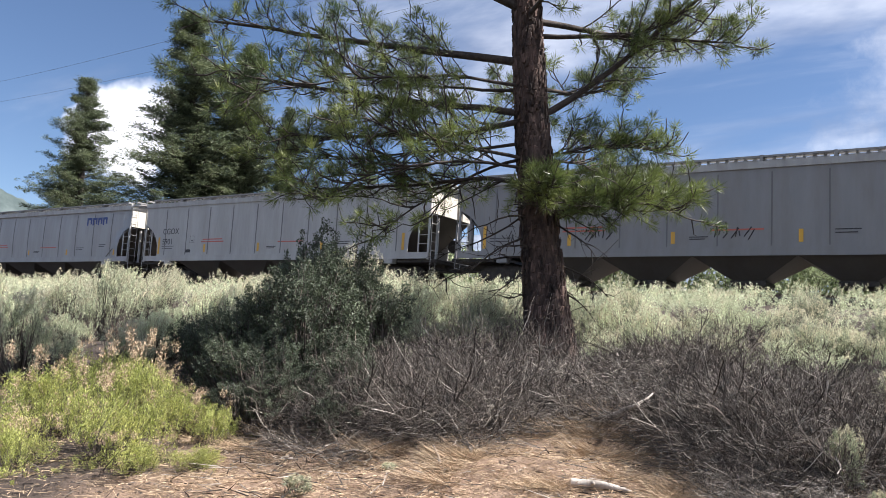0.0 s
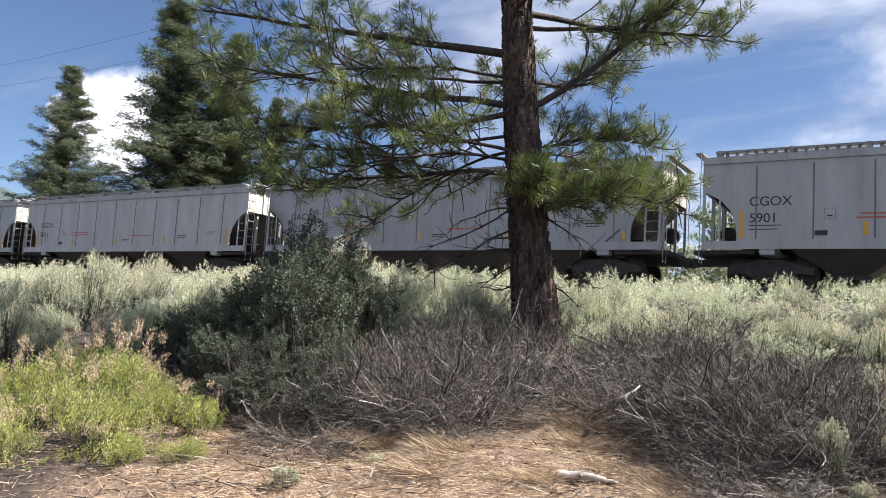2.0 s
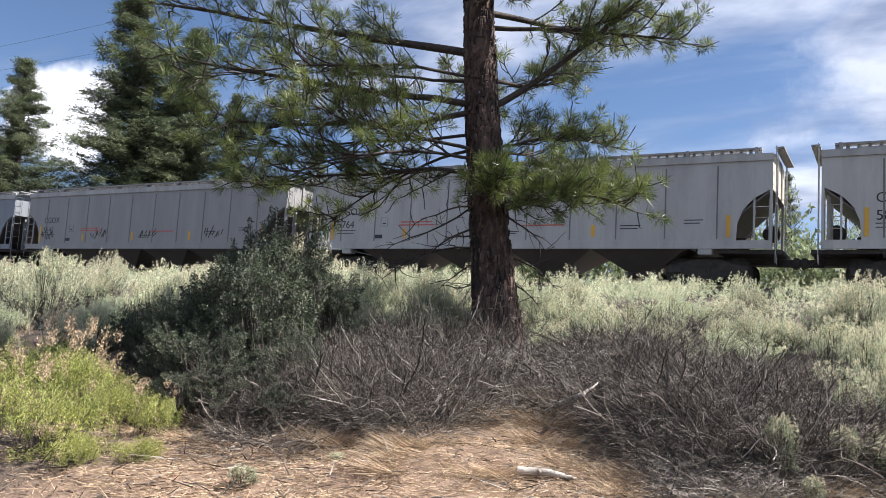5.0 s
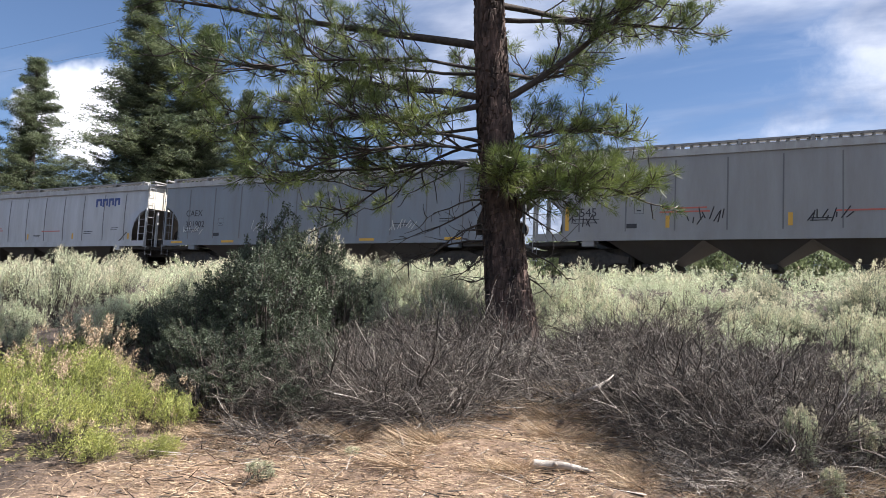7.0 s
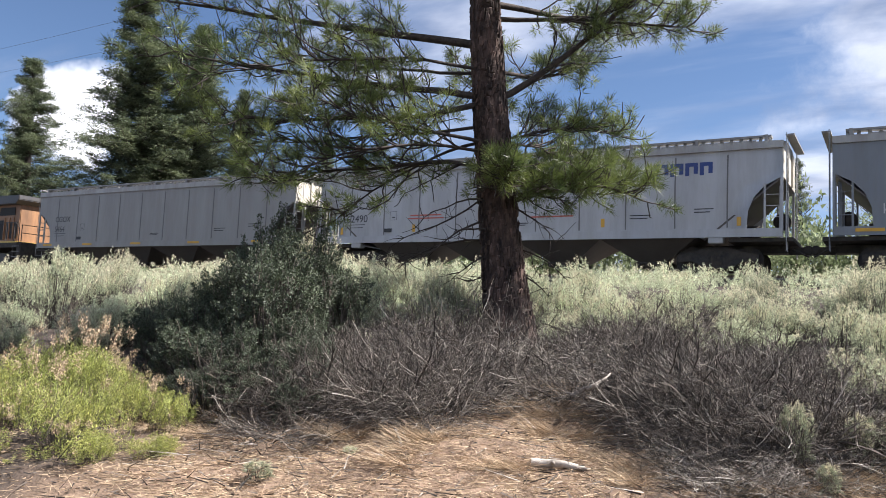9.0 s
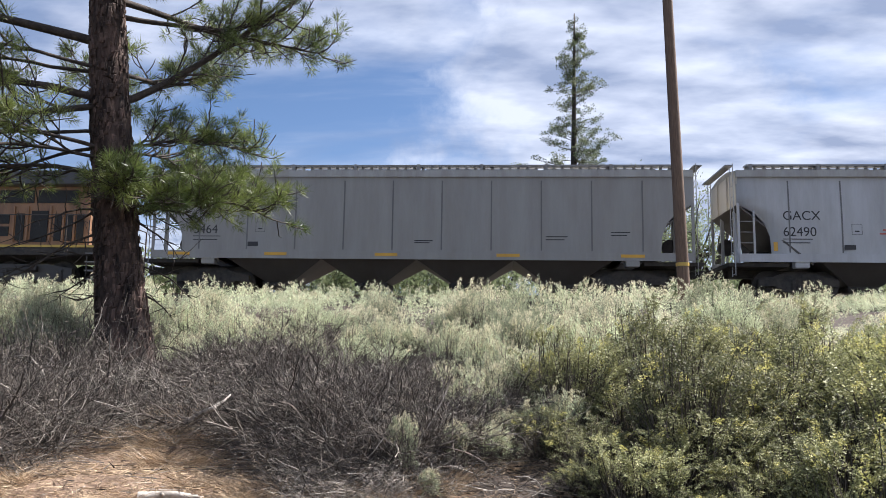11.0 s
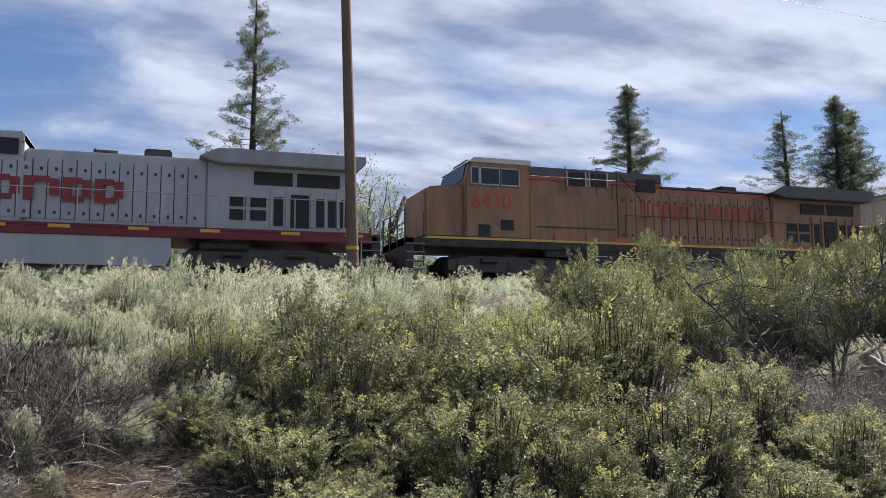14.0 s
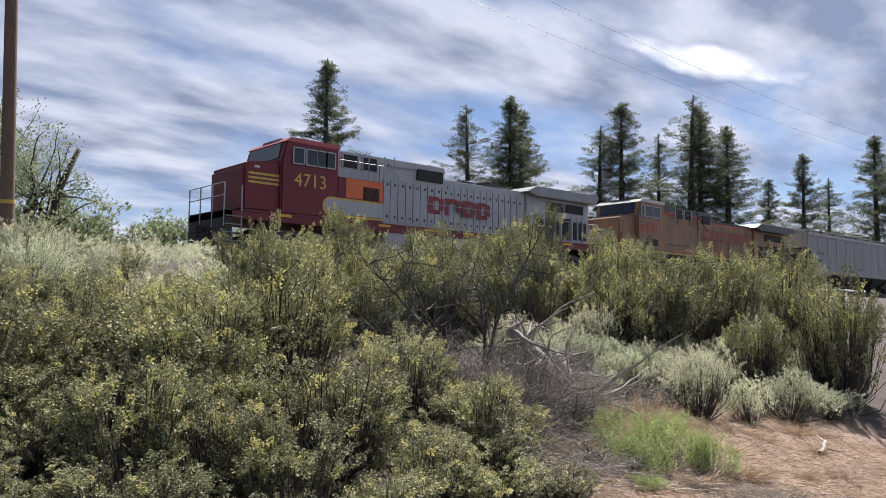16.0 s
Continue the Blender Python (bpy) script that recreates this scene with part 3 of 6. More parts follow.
    if markings:
        for x, z0, z1 in ((1.12, 1.5, 2.35), (4.6, 1.55, 1.95), (8.3, 1.55, 1.95), (12.2, 1.55, 1.95), (16.6, 1.5, 2.2)):
            bars("reflector", [(x, x + 0.13, z0, z1)], face(z0) - 0.004, ORANGE, car, "amber reflective strip")
        for row in [(4.5, 5.9, 2.16, 2.21), (4.4, 6.0, 2.04, 2.09), (9.6, 11.2, 1.95, 2.0)]:
            bars("warning_line", [row], face(2.1), REDMARK, car, "faded red warning text")
    if bars_low:
        for x in (0.6, 3.9, 7.6, 11.6, 15.6):
            bars("reflector", [(x, x + 0.75, 1.24, 1.34)], -HALF - 0.04, ORANGE, car, "amber reflective strip on the sill")
    bars("data_panel", [(3.55, 3.87, 2.36, 2.37), (3.55, 3.87, 2.03, 2.04), (3.55, 3.56, 2.03, 2.37), (3.86, 3.87, 2.03, 2.37), (3.64, 3.78, 2.12, 2.16), (3.3, 3.65, 1.55, 1.7)], face(2.2), MARK, car)
    if logo:
        z, h = 3.16, 0.42
        x = 14.0
        for w in (0.46, 0.42, 0.40, 0.40):
            bars("emblem_block", [(x, x + 0.13, z, z + h), (x + 0.13, x + w - 0.13, z + h - 0.12, z + h), (x + w - 0.13, x + w, z + 0.06, z + h)], face(3.3), BLUEMARK, car, "blue emblem block")
            x += w + 0.06
    rnd = random.Random(graffiti)
    if graffiti:
        bm = bmesh.new()
        for k in range(3 + graffiti % 2):
            x0 = (1.6, 5.4, 9.3, 13.2)[k] + rnd.uniform(-0.5, 0.5)
            for s in range(9):
                a = Vector((x0 + s * 0.13, face(1.9), 1.75 + rnd.uniform(-0.12, 0.12)))
                b = a + Vector((rnd.uniform(-0.15, 0.25), 0, rnd.uniform(0.1, 0.42)))
                bar(bm, a, b, 0.018, 4)
        part("scrawl", bm, MARK if graffiti < 3 else WHITEMARK, car, "scrawled paint strokes")
    tagged(car, label, "hopper car", "cars of the freight train")
    return car


SEAM = paint("seam_dark", (0.15, 0.15, 0.155), amount=0.3)
CHORD = paint("pale_chord", (0.42, 0.42, 0.41), amount=0.5)
GRATING = paint("galvanised_grating", (0.27, 0.27, 0.27), amount=0.5)
# Cream lighter than the sides: sunlight on the end sheets, put into colour.
END_PAINT = paint("end_sunlit_cream", (0.62, 0.58, 0.5), amount=0.3)
# Dark colour paints in the shade under the car ends and bays.
SLOPE = paint("shade_dark_slope", (0.10, 0.088, 0.078), (0.07, 0.055, 0.045), amount=0.6)
UP_YELLOW = paint("faded_yellow", (0.345, 0.182, 0.09), (0.1, 0.058, 0.04), amount=0.8)
UP_GREY = paint("roof_grey", (0.07, 0.07, 0.074), amount=0.3)
SILVER = paint("silver_paint", (0.42, 0.43, 0.45), (0.25, 0.23, 0.22), amount=0.35)
SILVER_ROOF = paint("silver_roof", (0.3, 0.31, 0.32), amount=0.4)
WAR_RED = paint("dark_red", (0.17, 0.013, 0.022), (0.09, 0.02, 0.02), amount=0.5)
PATCH = paint("orange_patch", (0.75, 0.16, 0.04), amount=0.15)
GOLD = paint("gold_stripe", (0.62, 0.42, 0.08), amount=0.25)
RED_STRIPE = paint("red_stripe", (0.5, 0.05, 0.04), amount=0.3)
CABGREY = paint("step_grey", (0.2, 0.2, 0.2), amount=0.5)
PANEL_LINE = paint("door_gap", (0.05, 0.04, 0.035), amount=0.2)


def six_wheel_truck(parent, cx):
    for side in (-1, 1):
        bm = bmesh.new()
        y = side * 1.12
        prism(bm, [(cx - 2.5, 0.42), (cx - 2.5, 0.78), (cx - 1.6, 0.92), (cx + 1.6, 0.92), (cx + 2.5, 0.78), (cx + 2.5, 0.42), (cx + 1.4, 0.36), (cx - 1.4, 0.36)], y - 0.1, y + 0.1)
        for k in (-1.95, 0, 1.95):
            box(bm, cx + k - 0.24, cx + k + 0.24, y + side * 0.02 - 0.14, y + side * 0.02 + 0.14, 0.3, 0.76, 0.03)
            bar(bm, (cx + k, y, 0.53), (cx + k, y + side * 0.2, 0.53), 0.14, 14)
        for k in (-1.0, 1.0):
            bar(bm, (cx + k - 0.3, y + side * 0.16, 0.75), (cx + k + 0.3, y + side * 0.16, 0.75), 0.1, 12)
        part("side_frame", bm, TRUCK, parent, "dusty cast truck frame")
    return [wheelset(parent, cx + k, 0.53) for k in (-1.95, 0.0, 1.95)]


TRUCK = paint("truck_dust", (0.05, 0.045, 0.042), (0.04, 0.035, 0.03), amount=0.5)


def locomotive(number, warbonnet):
    """A six-axle diesel; x = 0 at the front of its nose, the rest behind it at greater x."""
    loco = new("locomotive")
    front = WAR_RED if warbonnet else UP_YELLOW
    hood = SILVER if warbonnet else UP_YELLOW
    roof = SILVER_ROOF if warbonnet else UP_GREY
    sill_paint = WAR_RED if warbonnet else BLACK
    W = HALF - 0.03
    deck = 1.53
    E = 6.2 if warbonnet else 7.6     # where the engine hood begins

    def block(name, outline, half, material, bevel=0.05, label=""):
        bm = bmesh.new()
        prism(bm, outline, -half, half)
        if bevel:
            bmesh.ops.bevel(bm, geom=[e for e in bm.edges], offset=bevel, segments=2, affect="EDGES")
        return part(name, bm, material, loco, label)

    # frame, stripe, anticlimber
    bm = bmesh.new()
    box(bm, -0.75, 20.6, -W, W, 1.2, deck - 0.06, 0.02)
    part("frame", bm, sill_paint, loco)
    bm = bmesh.new()
    box(bm, 0.02, 20.3, -W - 0.012, W + 0.012, deck - 0.06, deck + 0.02)
    part("sill_stripe", bm, WAR_RED if warbonnet else GOLD, loco, "painted sill stripe")
    if warbonnet:
        for x in (1.3, 3.6, 5.9, 8.3, 8.9, 10.6, 12.8, 14.9, 17.4, 19.5):
            bars("reflector", [(x, x + 0.6, 1.40, 1.50)], -W - 0.014, ORANGE, loco, "amber reflective strip")
    else:
        bars("scrawl", [(4.9, 5.2, 1.56, 1.75), (6.2, 6.5, 1.56, 1.74), (7.4, 8.0, 1.56, 1.72), (9.4, 9.7, 1.62, 1.84)], -W - 0.02, REDMARK, loco, "faint red scrawl")
    # nose
    block("nose", [(0.0, deck), (0.0, 3.2), (0.16, 3.34), (1.55, 3.52), (1.55, deck)], 1.28 if not warbonnet else 1.34, front, 0.09)
    # cab
    block("cab", [(1.45, deck), (1.45, 3.5), (1.62, 4.24), (1.8, 4.34), (3.95, 4.34), (3.95, deck)], W - 0.02, front, 0.06)
    bm = bmesh.new()
    prism(bm, [(1.58, 4.26), (1.8, 4.43), (4.0, 4.43), (4.0, 4.25)], -W - 0.0, W + 0.0)
    part("cab_roof", bm, CABTOP_RED if warbonnet else CABTOP, loco, "cab roof edge with sunlight in its colour")
    for x0, x1 in ((2.0, 3.0), (3.25, 4.05)):
        bm = bmesh.new()
        box(bm, x0 - 0.2, x1 - 0.2, -0.7, 0.7, 4.42, 4.52, 0.03)
        part("roof_box", bm, roof, loco)
    for x0, x1 in ((1.7, 1.95), (2.05, 2.75), (2.82, 3.5)) if not warbonnet else ((1.94, 2.36), (2.5, 2.95), (2.99, 3.35), (3.4, 3.74)):
        bm = bmesh.new()
        box(bm, x0, x1, -W - 0.012, -W + 0.02, 3.47, 4.05, 0.0)
        win = part("window", bm, GLASS, loco, "dark cab window")
        bm = bmesh.new()
        for a in ((x0 - 0.04, x1 + 0.04, 3.43, 3.48), (x0 - 0.04, x1 + 0.04, 4.04, 4.09), (x0 - 0.05, x0, 3.43, 4.09), (x1, x1 + 0.05, 3.43, 4.09)):
            box(bm, a[0], a[1], -W - 0.03, -W - 0.008, a[2], a[3])
        part("window_frame", bm, SILVER, win)
    bm = bmesh.new()
    prism(bm, [(1.47, 3.62), (1.6, 4.2), (1.58, 4.22), (1.45, 3.64)], -1.2, 1.2)
    part("windshield", bm, GLASS, loco, "dark windshield")
    lettering("number", number, 1.64 if not warbonnet else 1.98, 2.62, 0.8 if not warbonnet else 0.72, -W - 0.012 + 0.02, GOLD if warbonnet else RED_STRIPE, loco, "painted road number")
    for a in ((1.95, 2.38, 1.6, 2.02), (2.8, 3.28, 1.85, 2.22)) if not warbonnet else ((0.35, 0.55, 3.1, 3.18),):
        bm = bmesh.new()
        box(bm, a[0], a[1], -W - 0.01, -W + 0.03, a[2], a[3])
        part("vent", bm, SCREEN if not warbonnet else WHITEMARK, loco)
    # blower and equipment section behind the cab
    block("equipment_cabinet", [(3.95, deck), (3.95, 3.22), (E, 3.22), (E, deck)], W - 0.06, front, 0.03)
    block("blower_section", [(3.95, 3.15), (3.95, 4.3), (E, 4.3), (E, 3.15)], 1.12, hood if warbonnet else front, 0.05)
    bm = bmesh.new()
    box(bm, 3.97, 9.8, -1.14, 1.14, 4.0 if warbonnet else 3.95, 4.33, 0.04)
    part("upper_hood", bm, hood if warbonnet else UP_GREY, loco)
    if not warbonnet:
        bm = bmesh.new()
        box(bm, 4.0, 9.8, -1.15, 1.15, 3.84, 3.94)
        part("stripe", bm, RED_STRIPE, loco, "red stripe")
        bm = bmesh.new()
        box(bm, 4.2, E - 0.1, -W + 0.03, -W + 0.05, 2.02, 2.06)
        part("panel_lip", bm, PANEL_LINE, loco)
    else:
        bars("orange_patch", [(4.34, 6.14, 2.42, 3.2)], -W + 0.05, PATCH, loco, "bright orange patch panel")
        bm = bmesh.new()
        for k in range(14):
            box(bm, 5.16, 5.94, -W + 0.02, -W + 0.06, 2.42 + k * 0.037, 2.445 + k * 0.037)
        part("grille", bm, SCREEN, loco, "dark louvred grille")
        bars("silver_band", [(3.7, 6.18, 1.74, 2.3)], -W + 0.052, SILVER, loco, "silver band")
        bars("gold_band", [(3.6, 6.18, 2.3, 2.38), (3.6, 6.18, 1.64, 1.72), (3.6, 3.7, 1.72, 2.3)], -W + 0.05, GOLD, loco, "gold border")
        for name, r, y, paint_on, lab in (("gold_curve", 0.37, -W + 0.016, GOLD, "rounded gold border"), ("silver_curve", 0.29, -W + 0.011, SILVER, "rounded silver head of the band")):
            bm = bmesh.new()
            disc(bm, 3.62, y, -W + 0.03, 2.01, r, 28)
            box(bm, 3.62, 3.97, y - 0.003, -W + 0.03, 2.01 - r, 2.01 + r)
            part(name, bm, paint_on, loco, lab)
        bars("nose_stripes", [(0.2, 2.0, 2.72, 2.80), (0.2, 2.0, 2.88, 2.96), (0.2, 2.0, 2.56, 2.64)], -1.345, GOLD, loco, "gold nose stripes")
    for x0, x1 in ((4.35, 5.09), (5.31, 6.05)) if warbonnet else ((5.66, 6.44), (6.6, 7.36)):
        bm = bmesh.new()
        box(bm, x0, x1, -1.165, -1.1, 3.7, 4.2)
        vent = part("intake", bm, SCREEN, loco, "black air intake")
        bm = bmesh.new()
        for xx in (x0, x1):
            box(bm, xx - 0.03, xx + 0.03, -1.18, -1.1, 3.66, 4.24)
        part("frame_post", bm, SILVER, vent)
    # engine hood
    block("hood_front", [(E, deck), (E, 4.3), (9.8, 4.3), (9.8, deck)], 1.08, hood, 0.04)
    bm = bmesh.new()
    box(bm, 8.2 if warbonnet else 8.65, 9.65 if warbonnet else 9.5, -1.17, -1.0, 3.62, 4.1)
    part("intake", bm, SCREEN, loco, "black air intake")
    block("hood", [(9.8, deck), (9.8, 3.86), (15.1, 3.86), (15.1, deck)], 1.0, hood, 0.06)
    if not warbonnet:
        bm = bmesh.new()
        box(bm, 9.8, 15.1, -0.98, 0.98, 3.80, 3.92, 0.04)
        part("hood_roof", bm, roof, loco)
        bm = bmesh.new()
        box(bm, 9.8, 15.1, -1.005, 1.005, 3.70, 3.76)
        part("stripe", bm, RED_STRIPE, loco)
    for k in range(int((14.9 - E) / 0.405)):
        x = E + 0.2 + 0.405 * k
        y = -1.095 if x < 9.7 else -1.015
        bm = bmesh.new()
        box(bm, x + 0.015, x + 0.385, y, y + 0.05, 1.72, 3.55 if x > 9.7 else 3.42, 0.006)
        door = part("hood_door", bm, hood, loco)
        for z in (1.86, 3.2):
            bm = bmesh.new()
            box(bm, x + 0.2, x + 0.28, y - 0.02, y + 0.01, z, z + 0.1)
            part("latch", bm, PANEL_LINE, door)
        bars("door_gap", [(x - 0.014, x + 0.014, 1.7, 3.56 if x > 9.7 else 3.44)], y + 0.012, PANEL_LINE, loco)
    # radiators with overhanging wings
    block("radiator_section", [(15.1, deck), (15.1, 3.86), (19.85, 3.86), (19.85, deck)], 1.12, hood, 0.04)
    block("radiator_wing", [(14.8, 3.84), (15.4, 4.15), (20.22, 4.15), (20.22, 3.9), (19.95, 3.66), (15.4, 3.66)], W, roof, 0.03)
    for x0, x1 in ((16.55, 17.8), (17.95, 19.38)):
        bm = bmesh.new()
        box(bm, x0, x1, -1.16, -1.0, 3.08, 3.52)
        part("radiator_screen", bm, SCREEN, loco, "black radiator screen")
    for x0, x1, z0, z1 in ((15.8, 16.3, 1.9, 2.24), (15.8, 16.3, 2.34, 2.66), (16.45, 16.95, 1.9, 2.24), (16.45, 16.95, 2.34, 2.66), (17.2, 17.5, 1.75, 2.7), (17.75, 18.35, 1.7, 2.8), (18.6, 18.85, 1.75, 2.7), (19.0, 19.25, 1.75, 2.7), (19.4, 19.65, 1.75, 2.7)):
        bm = bmesh.new()
        box(bm, x0, x1, -1.15, -1.0, z0, z1)
        part("louvre", bm, SCREEN, loco)
    for x in (17.12, 17.62, 18.45, 18.92, 19.32):
        bm = bmesh.new()
        box(bm, x - 0.035, x + 0.035, -1.18, -1.1, 1.7, 2.95)
        part("louvre_post", bm, hood, loco)
    # stack, horn, brackets
    bm = bmesh.new()
    box(bm, 13.15, 14.0, -0.4, 0.4, 3.85, 4.22, 0.05)
    part("exhaust_stack", bm, BLACK, loco)
    bm = bmesh.new()
    bar(bm, (12.1, -0.2, 3.9), (12.1, -0.2, 4.05), 0.03)
    for dy in (-0.15, 0, 0.15):
        bar(bm, (11.75 + dy * 0.3, -0.2 + dy, 4.06), (12.35, -0.2 + dy, 4.06), 0.035)
    disc(bm, 11.7, -0.32, -0.08, 4.06, 0.07, 10)
    part("horn", bm, BLACK, loco)
    # handrails
    bm = bmesh.new()
    for x in np.arange(E + 0.3, 20.3, 1.62):
        bar(bm, (x, -W + 0.04, deck), (x, -W + 0.04, 2.62), 0.02)
    bar(bm, (E + 0.3, -W + 0.04, 2.6), (20.1, -W + 0.04, 2.6), 0.017)
    bar(bm, (20.1, -W + 0.04, 2.6), (20.5, -W + 0.04, 2.3), 0.017)
    bar(bm, (20.5, -W + 0.04, 2.3), (20.5, -W + 0.04, 1.0), 0.02)
    bar(bm, (E, -W + 0.06, deck), (E, -W + 0.06, 4.3), 0.03)
    bar(bm, (4.0, -W + 0.1, 3.9), (E, -W + 0.1, 3.9), 0.017)
    for x in (5.45, 6.75):
        bar(bm, (x, -W + 0.1, 3.3), (x, -W + 0.1, 4.35), 0.02)
    bar(bm, (E + 0.3, -1.12, 4.28), (E + 1.2, -W + 0.1, 3.1), 0.022)
    part("handrail", bm, SILVER if warbonnet else PANEL_LINE, loco, "thin steel handrail")
    # pilots, steps and end rails
    for x, way in ((0.0, -1), (19.95, 1)):
        bm = bmesh.new()
        a, b = sorted((x + way * 0.45, x + way * 0.75))
        box(bm, a, b, -W, W, 0.25, 1.5, 0.02)
        part("pilot", bm, BLACK, loco)
        bm = bmesh.new()
        for k in range(4):
            a, b = sorted((x + way * 0.05, x + way * 0.72))
            box(bm, a, b, -W - 0.02, -W + 0.35, 0.38 + 0.29 * k, 0.42 + 0.29 * k)
        part("steps", bm, CABGREY, loco, "worn metal steps")
        bm = bmesh.new()
        for y in (-W + 0.05, -0.5, 0.5, W - 0.05):
            bar(bm, (x + way * 0.75, y, 0.9), (x + way * 0.75, y, 2.45), 0.026)
        for z in (2.0, 2.45):
            bar(bm, (x + way * 0.75, -W + 0.05, z), (x + way * 0.75, W - 0.05, z), 0.02)
        bar(bm, (x + way * 0.1, -W + 0.02, 0.5), (x + way * 0.1, -W + 0.02, 2.4), 0.024)
        part("end_rail", bm, SILVER if warbonnet else PANEL_LINE, loco)
        bm = bmesh.new()
        for y in (-0.45, -0.3, 0.35):
            bar(bm, (x + way * 0.75, y, 0.95), (x + way * 0.95, y, 0.55), 0.03)
        part("air_hoses", bm, BLACK, loco)
        coupler(loco, x + way * 0.5, way)
    # fuel tank and trucks
    bm = bmesh.new()
    prism(bm, [(6.3, 0.62), (6.45, 0.32), (13.9, 0.32), (14.05, 0.62), (14.05, 1.2), (6.3, 1.2)], -1.46, 1.46)
    tank = part("fuel_tank", bm, SILVER if warbonnet else BLACK, loco)
    if not warbonnet:
        rnd = random.Random(5)
        bm = bmesh.new()
        for k in range(46):
            x = 6.7 + rnd.random() * 6.9
            z = 0.55 + rnd.random() * 0.5
            bar(bm, (x, -1.47, z), (x + rnd.uniform(-0.5, 0.5), -1.47, z + rnd.uniform(-0.16, 0.16)), 0.016, 4)
        part("scrawl", bm, WHITEMARK, loco, "pale chalk-like scrawl")
    for y in (-1.3, 1.3):
        bm = bmesh.new()
        bar(bm, (14.9, y * 0.9, 1.0), (16.4, y * 0.9, 1.0), 0.16, 12)
        part("air_reservoir", bm, BLACK, loco)
        bm = bmesh.new()
        box(bm, 4.6, 6.2, y - 0.12, y + 0.12, 0.95, 1.22)
        part("battery_box", bm, BLACK, loco)
    for cx in (3.4, 16.9):
        SPINNERS.extend((w, 0.53) for w in six_wheel_truck(loco, cx))
    # brand writing as plain blocks
    if warbonnet:
        x = 8.88
        for w in (0.86, 0.98, 0.8, 0.82):
            rows = [(x, x + 0.27, 2.25, 3.0), (x + 0.27, x + w - 0.27, 2.82, 3.0), (x + w - 0.27, x + w, 2.42, 2.94)]
            rows += [(x + 0.27, x + w - 0.2, 2.25, 2.42)] if w < 0.9 else []
            bars("emblem_block", rows, -1.12, EMBLEM_RED, loco, "dark red emblem block")
            x += w + 0.09
    else:
        x = 8.85
        for k in range(13):
            w = 0.16 if k in (2, 9, 11) else 0.36
            if k == 5:
                x += 0.35
                continue
            rows = [(x, x + 0.07, 2.62, 3.2), (x + w - 0.07, x + w, 2.62, 3.2)]
            rows += [(x + 0.07, x + w - 0.07, 3.11, 3.2)] if k % 3 else [(x + 0.07, x + w - 0.07, 2.62, 2.71)]
            bars("emblem_block", rows, -1.12, RED_STRIPE, loco, "faded red emblem block")
            x += w + 0.16
    tagged(loco, "dark red and silver six-axle diesel locomotive, weathered" if warbonnet else "grimy faded yellow six-axle diesel locomotive with grey roof", "locomotive", "locomotives of the freight train")
    return loco


# Cab roof colours are lightened to carry the sun on top.
CABTOP = paint("cab_roof_sunlit_pale", (0.6, 0.58, 0.52), amount=0.2)
CABTOP_RED = paint("cab_roof_sunlit_red", (0.5, 0.1, 0.1), amount=0.2)

# offset of each vehicle's x = 0 from the nose of the yellow locomotive
TRAIN = []


def build_train():
    TRAIN.append((locomotive("4713", True), -22.32))
    TRAIN.append((locomotive("6430", False), 0.0))
    kinds = [
        dict(shade=(0.31, 0.305, 0.295), mark=("CGOX", "5464"), bars_low=True, markings=False, label="grey covered hopper car with amber sill reflectors"),
        dict(shade=(0.48, 0.49, 0.51), mark=("GACX", "62490"), logo=True, bulge=0.05, label="pale grey covered hopper car with blue emblem"),
        dict(shade=(0.21, 0.235, 0.265), mark=("CAEX", "381902"), graffiti=3, bars_low=True, markings=False, label="blue-grey covered hopper car with white scrawl"),
        dict(shade=(0.29, 0.29, 0.29), mark=("CGOX", "5545"), graffiti=1, label="dull grey covered hopper car with dark scrawl"),
        dict(shade=(0.43, 0.43, 0.425), mark=("CGOX", "5764"), label="grey covered hopper car with amber reflectors"),
        dict(shade=(0.50, 0.49, 0.47), mark=("CGOX", "5811"), label="light grey covered hopper car with sunlit cream ends"),
        dict(shade=(0.37, 0.375, 0.385), mark=("GACX", "62582"), logo=True, bulge=0.05, label="pale grey covered hopper car with blue emblem"),
        dict(shade=(0.43, 0.43, 0.425), mark=("CGOX", "5901"), label="grey covered hopper car with amber reflectors"),
        dict(shade=(0.25, 0.25, 0.255), graffiti=2, label="dark grey covered hopper car with black scrawl"),
    ]
    for i, kind in enumerate(kinds):
        TRAIN.append((hopper_car(**kind), 22.3 + PITCH * i))


build_train()
SPEED = [(0, -191.3), (1.5, -169.5), (3.5, -140.6), (5, -118.9), (7, -89.9), (9, -61.0), (10.2, -43.8), (11.4, -26.6), (12.5, -10.95), (13, -4.0), (13.5, 3.05), (14, 10.05), (14.5, 16.95), (15, 23.6), (16, 37.3)]


def motions():
    for vehicle, offset in TRAIN:
        walk(vehicle, [(t, pose(s + offset, TRACK_Y, RAIL)) for t, s in SPEED])
    # wheels roll with the train, a row for each thirtieth of a second
    times = np.arange(0, 481) / 30.0
    run = np.interp(times, [t for t, s in SPEED], [s for t, s in SPEED])
    for wheel, r in SPINNERS:
        x = wheel.location.x
        walk(wheel, [(float(t), Matrix.Translation((x, 0, r)) @ Matrix.Rotation(float(s) / r, 4, "Y")) for t, s in zip(times, run)])


# ---- plants ----


def unit(v):
    return v / np.maximum(np.linalg.norm(v, axis=-1, keepdims=True), 1e-9)


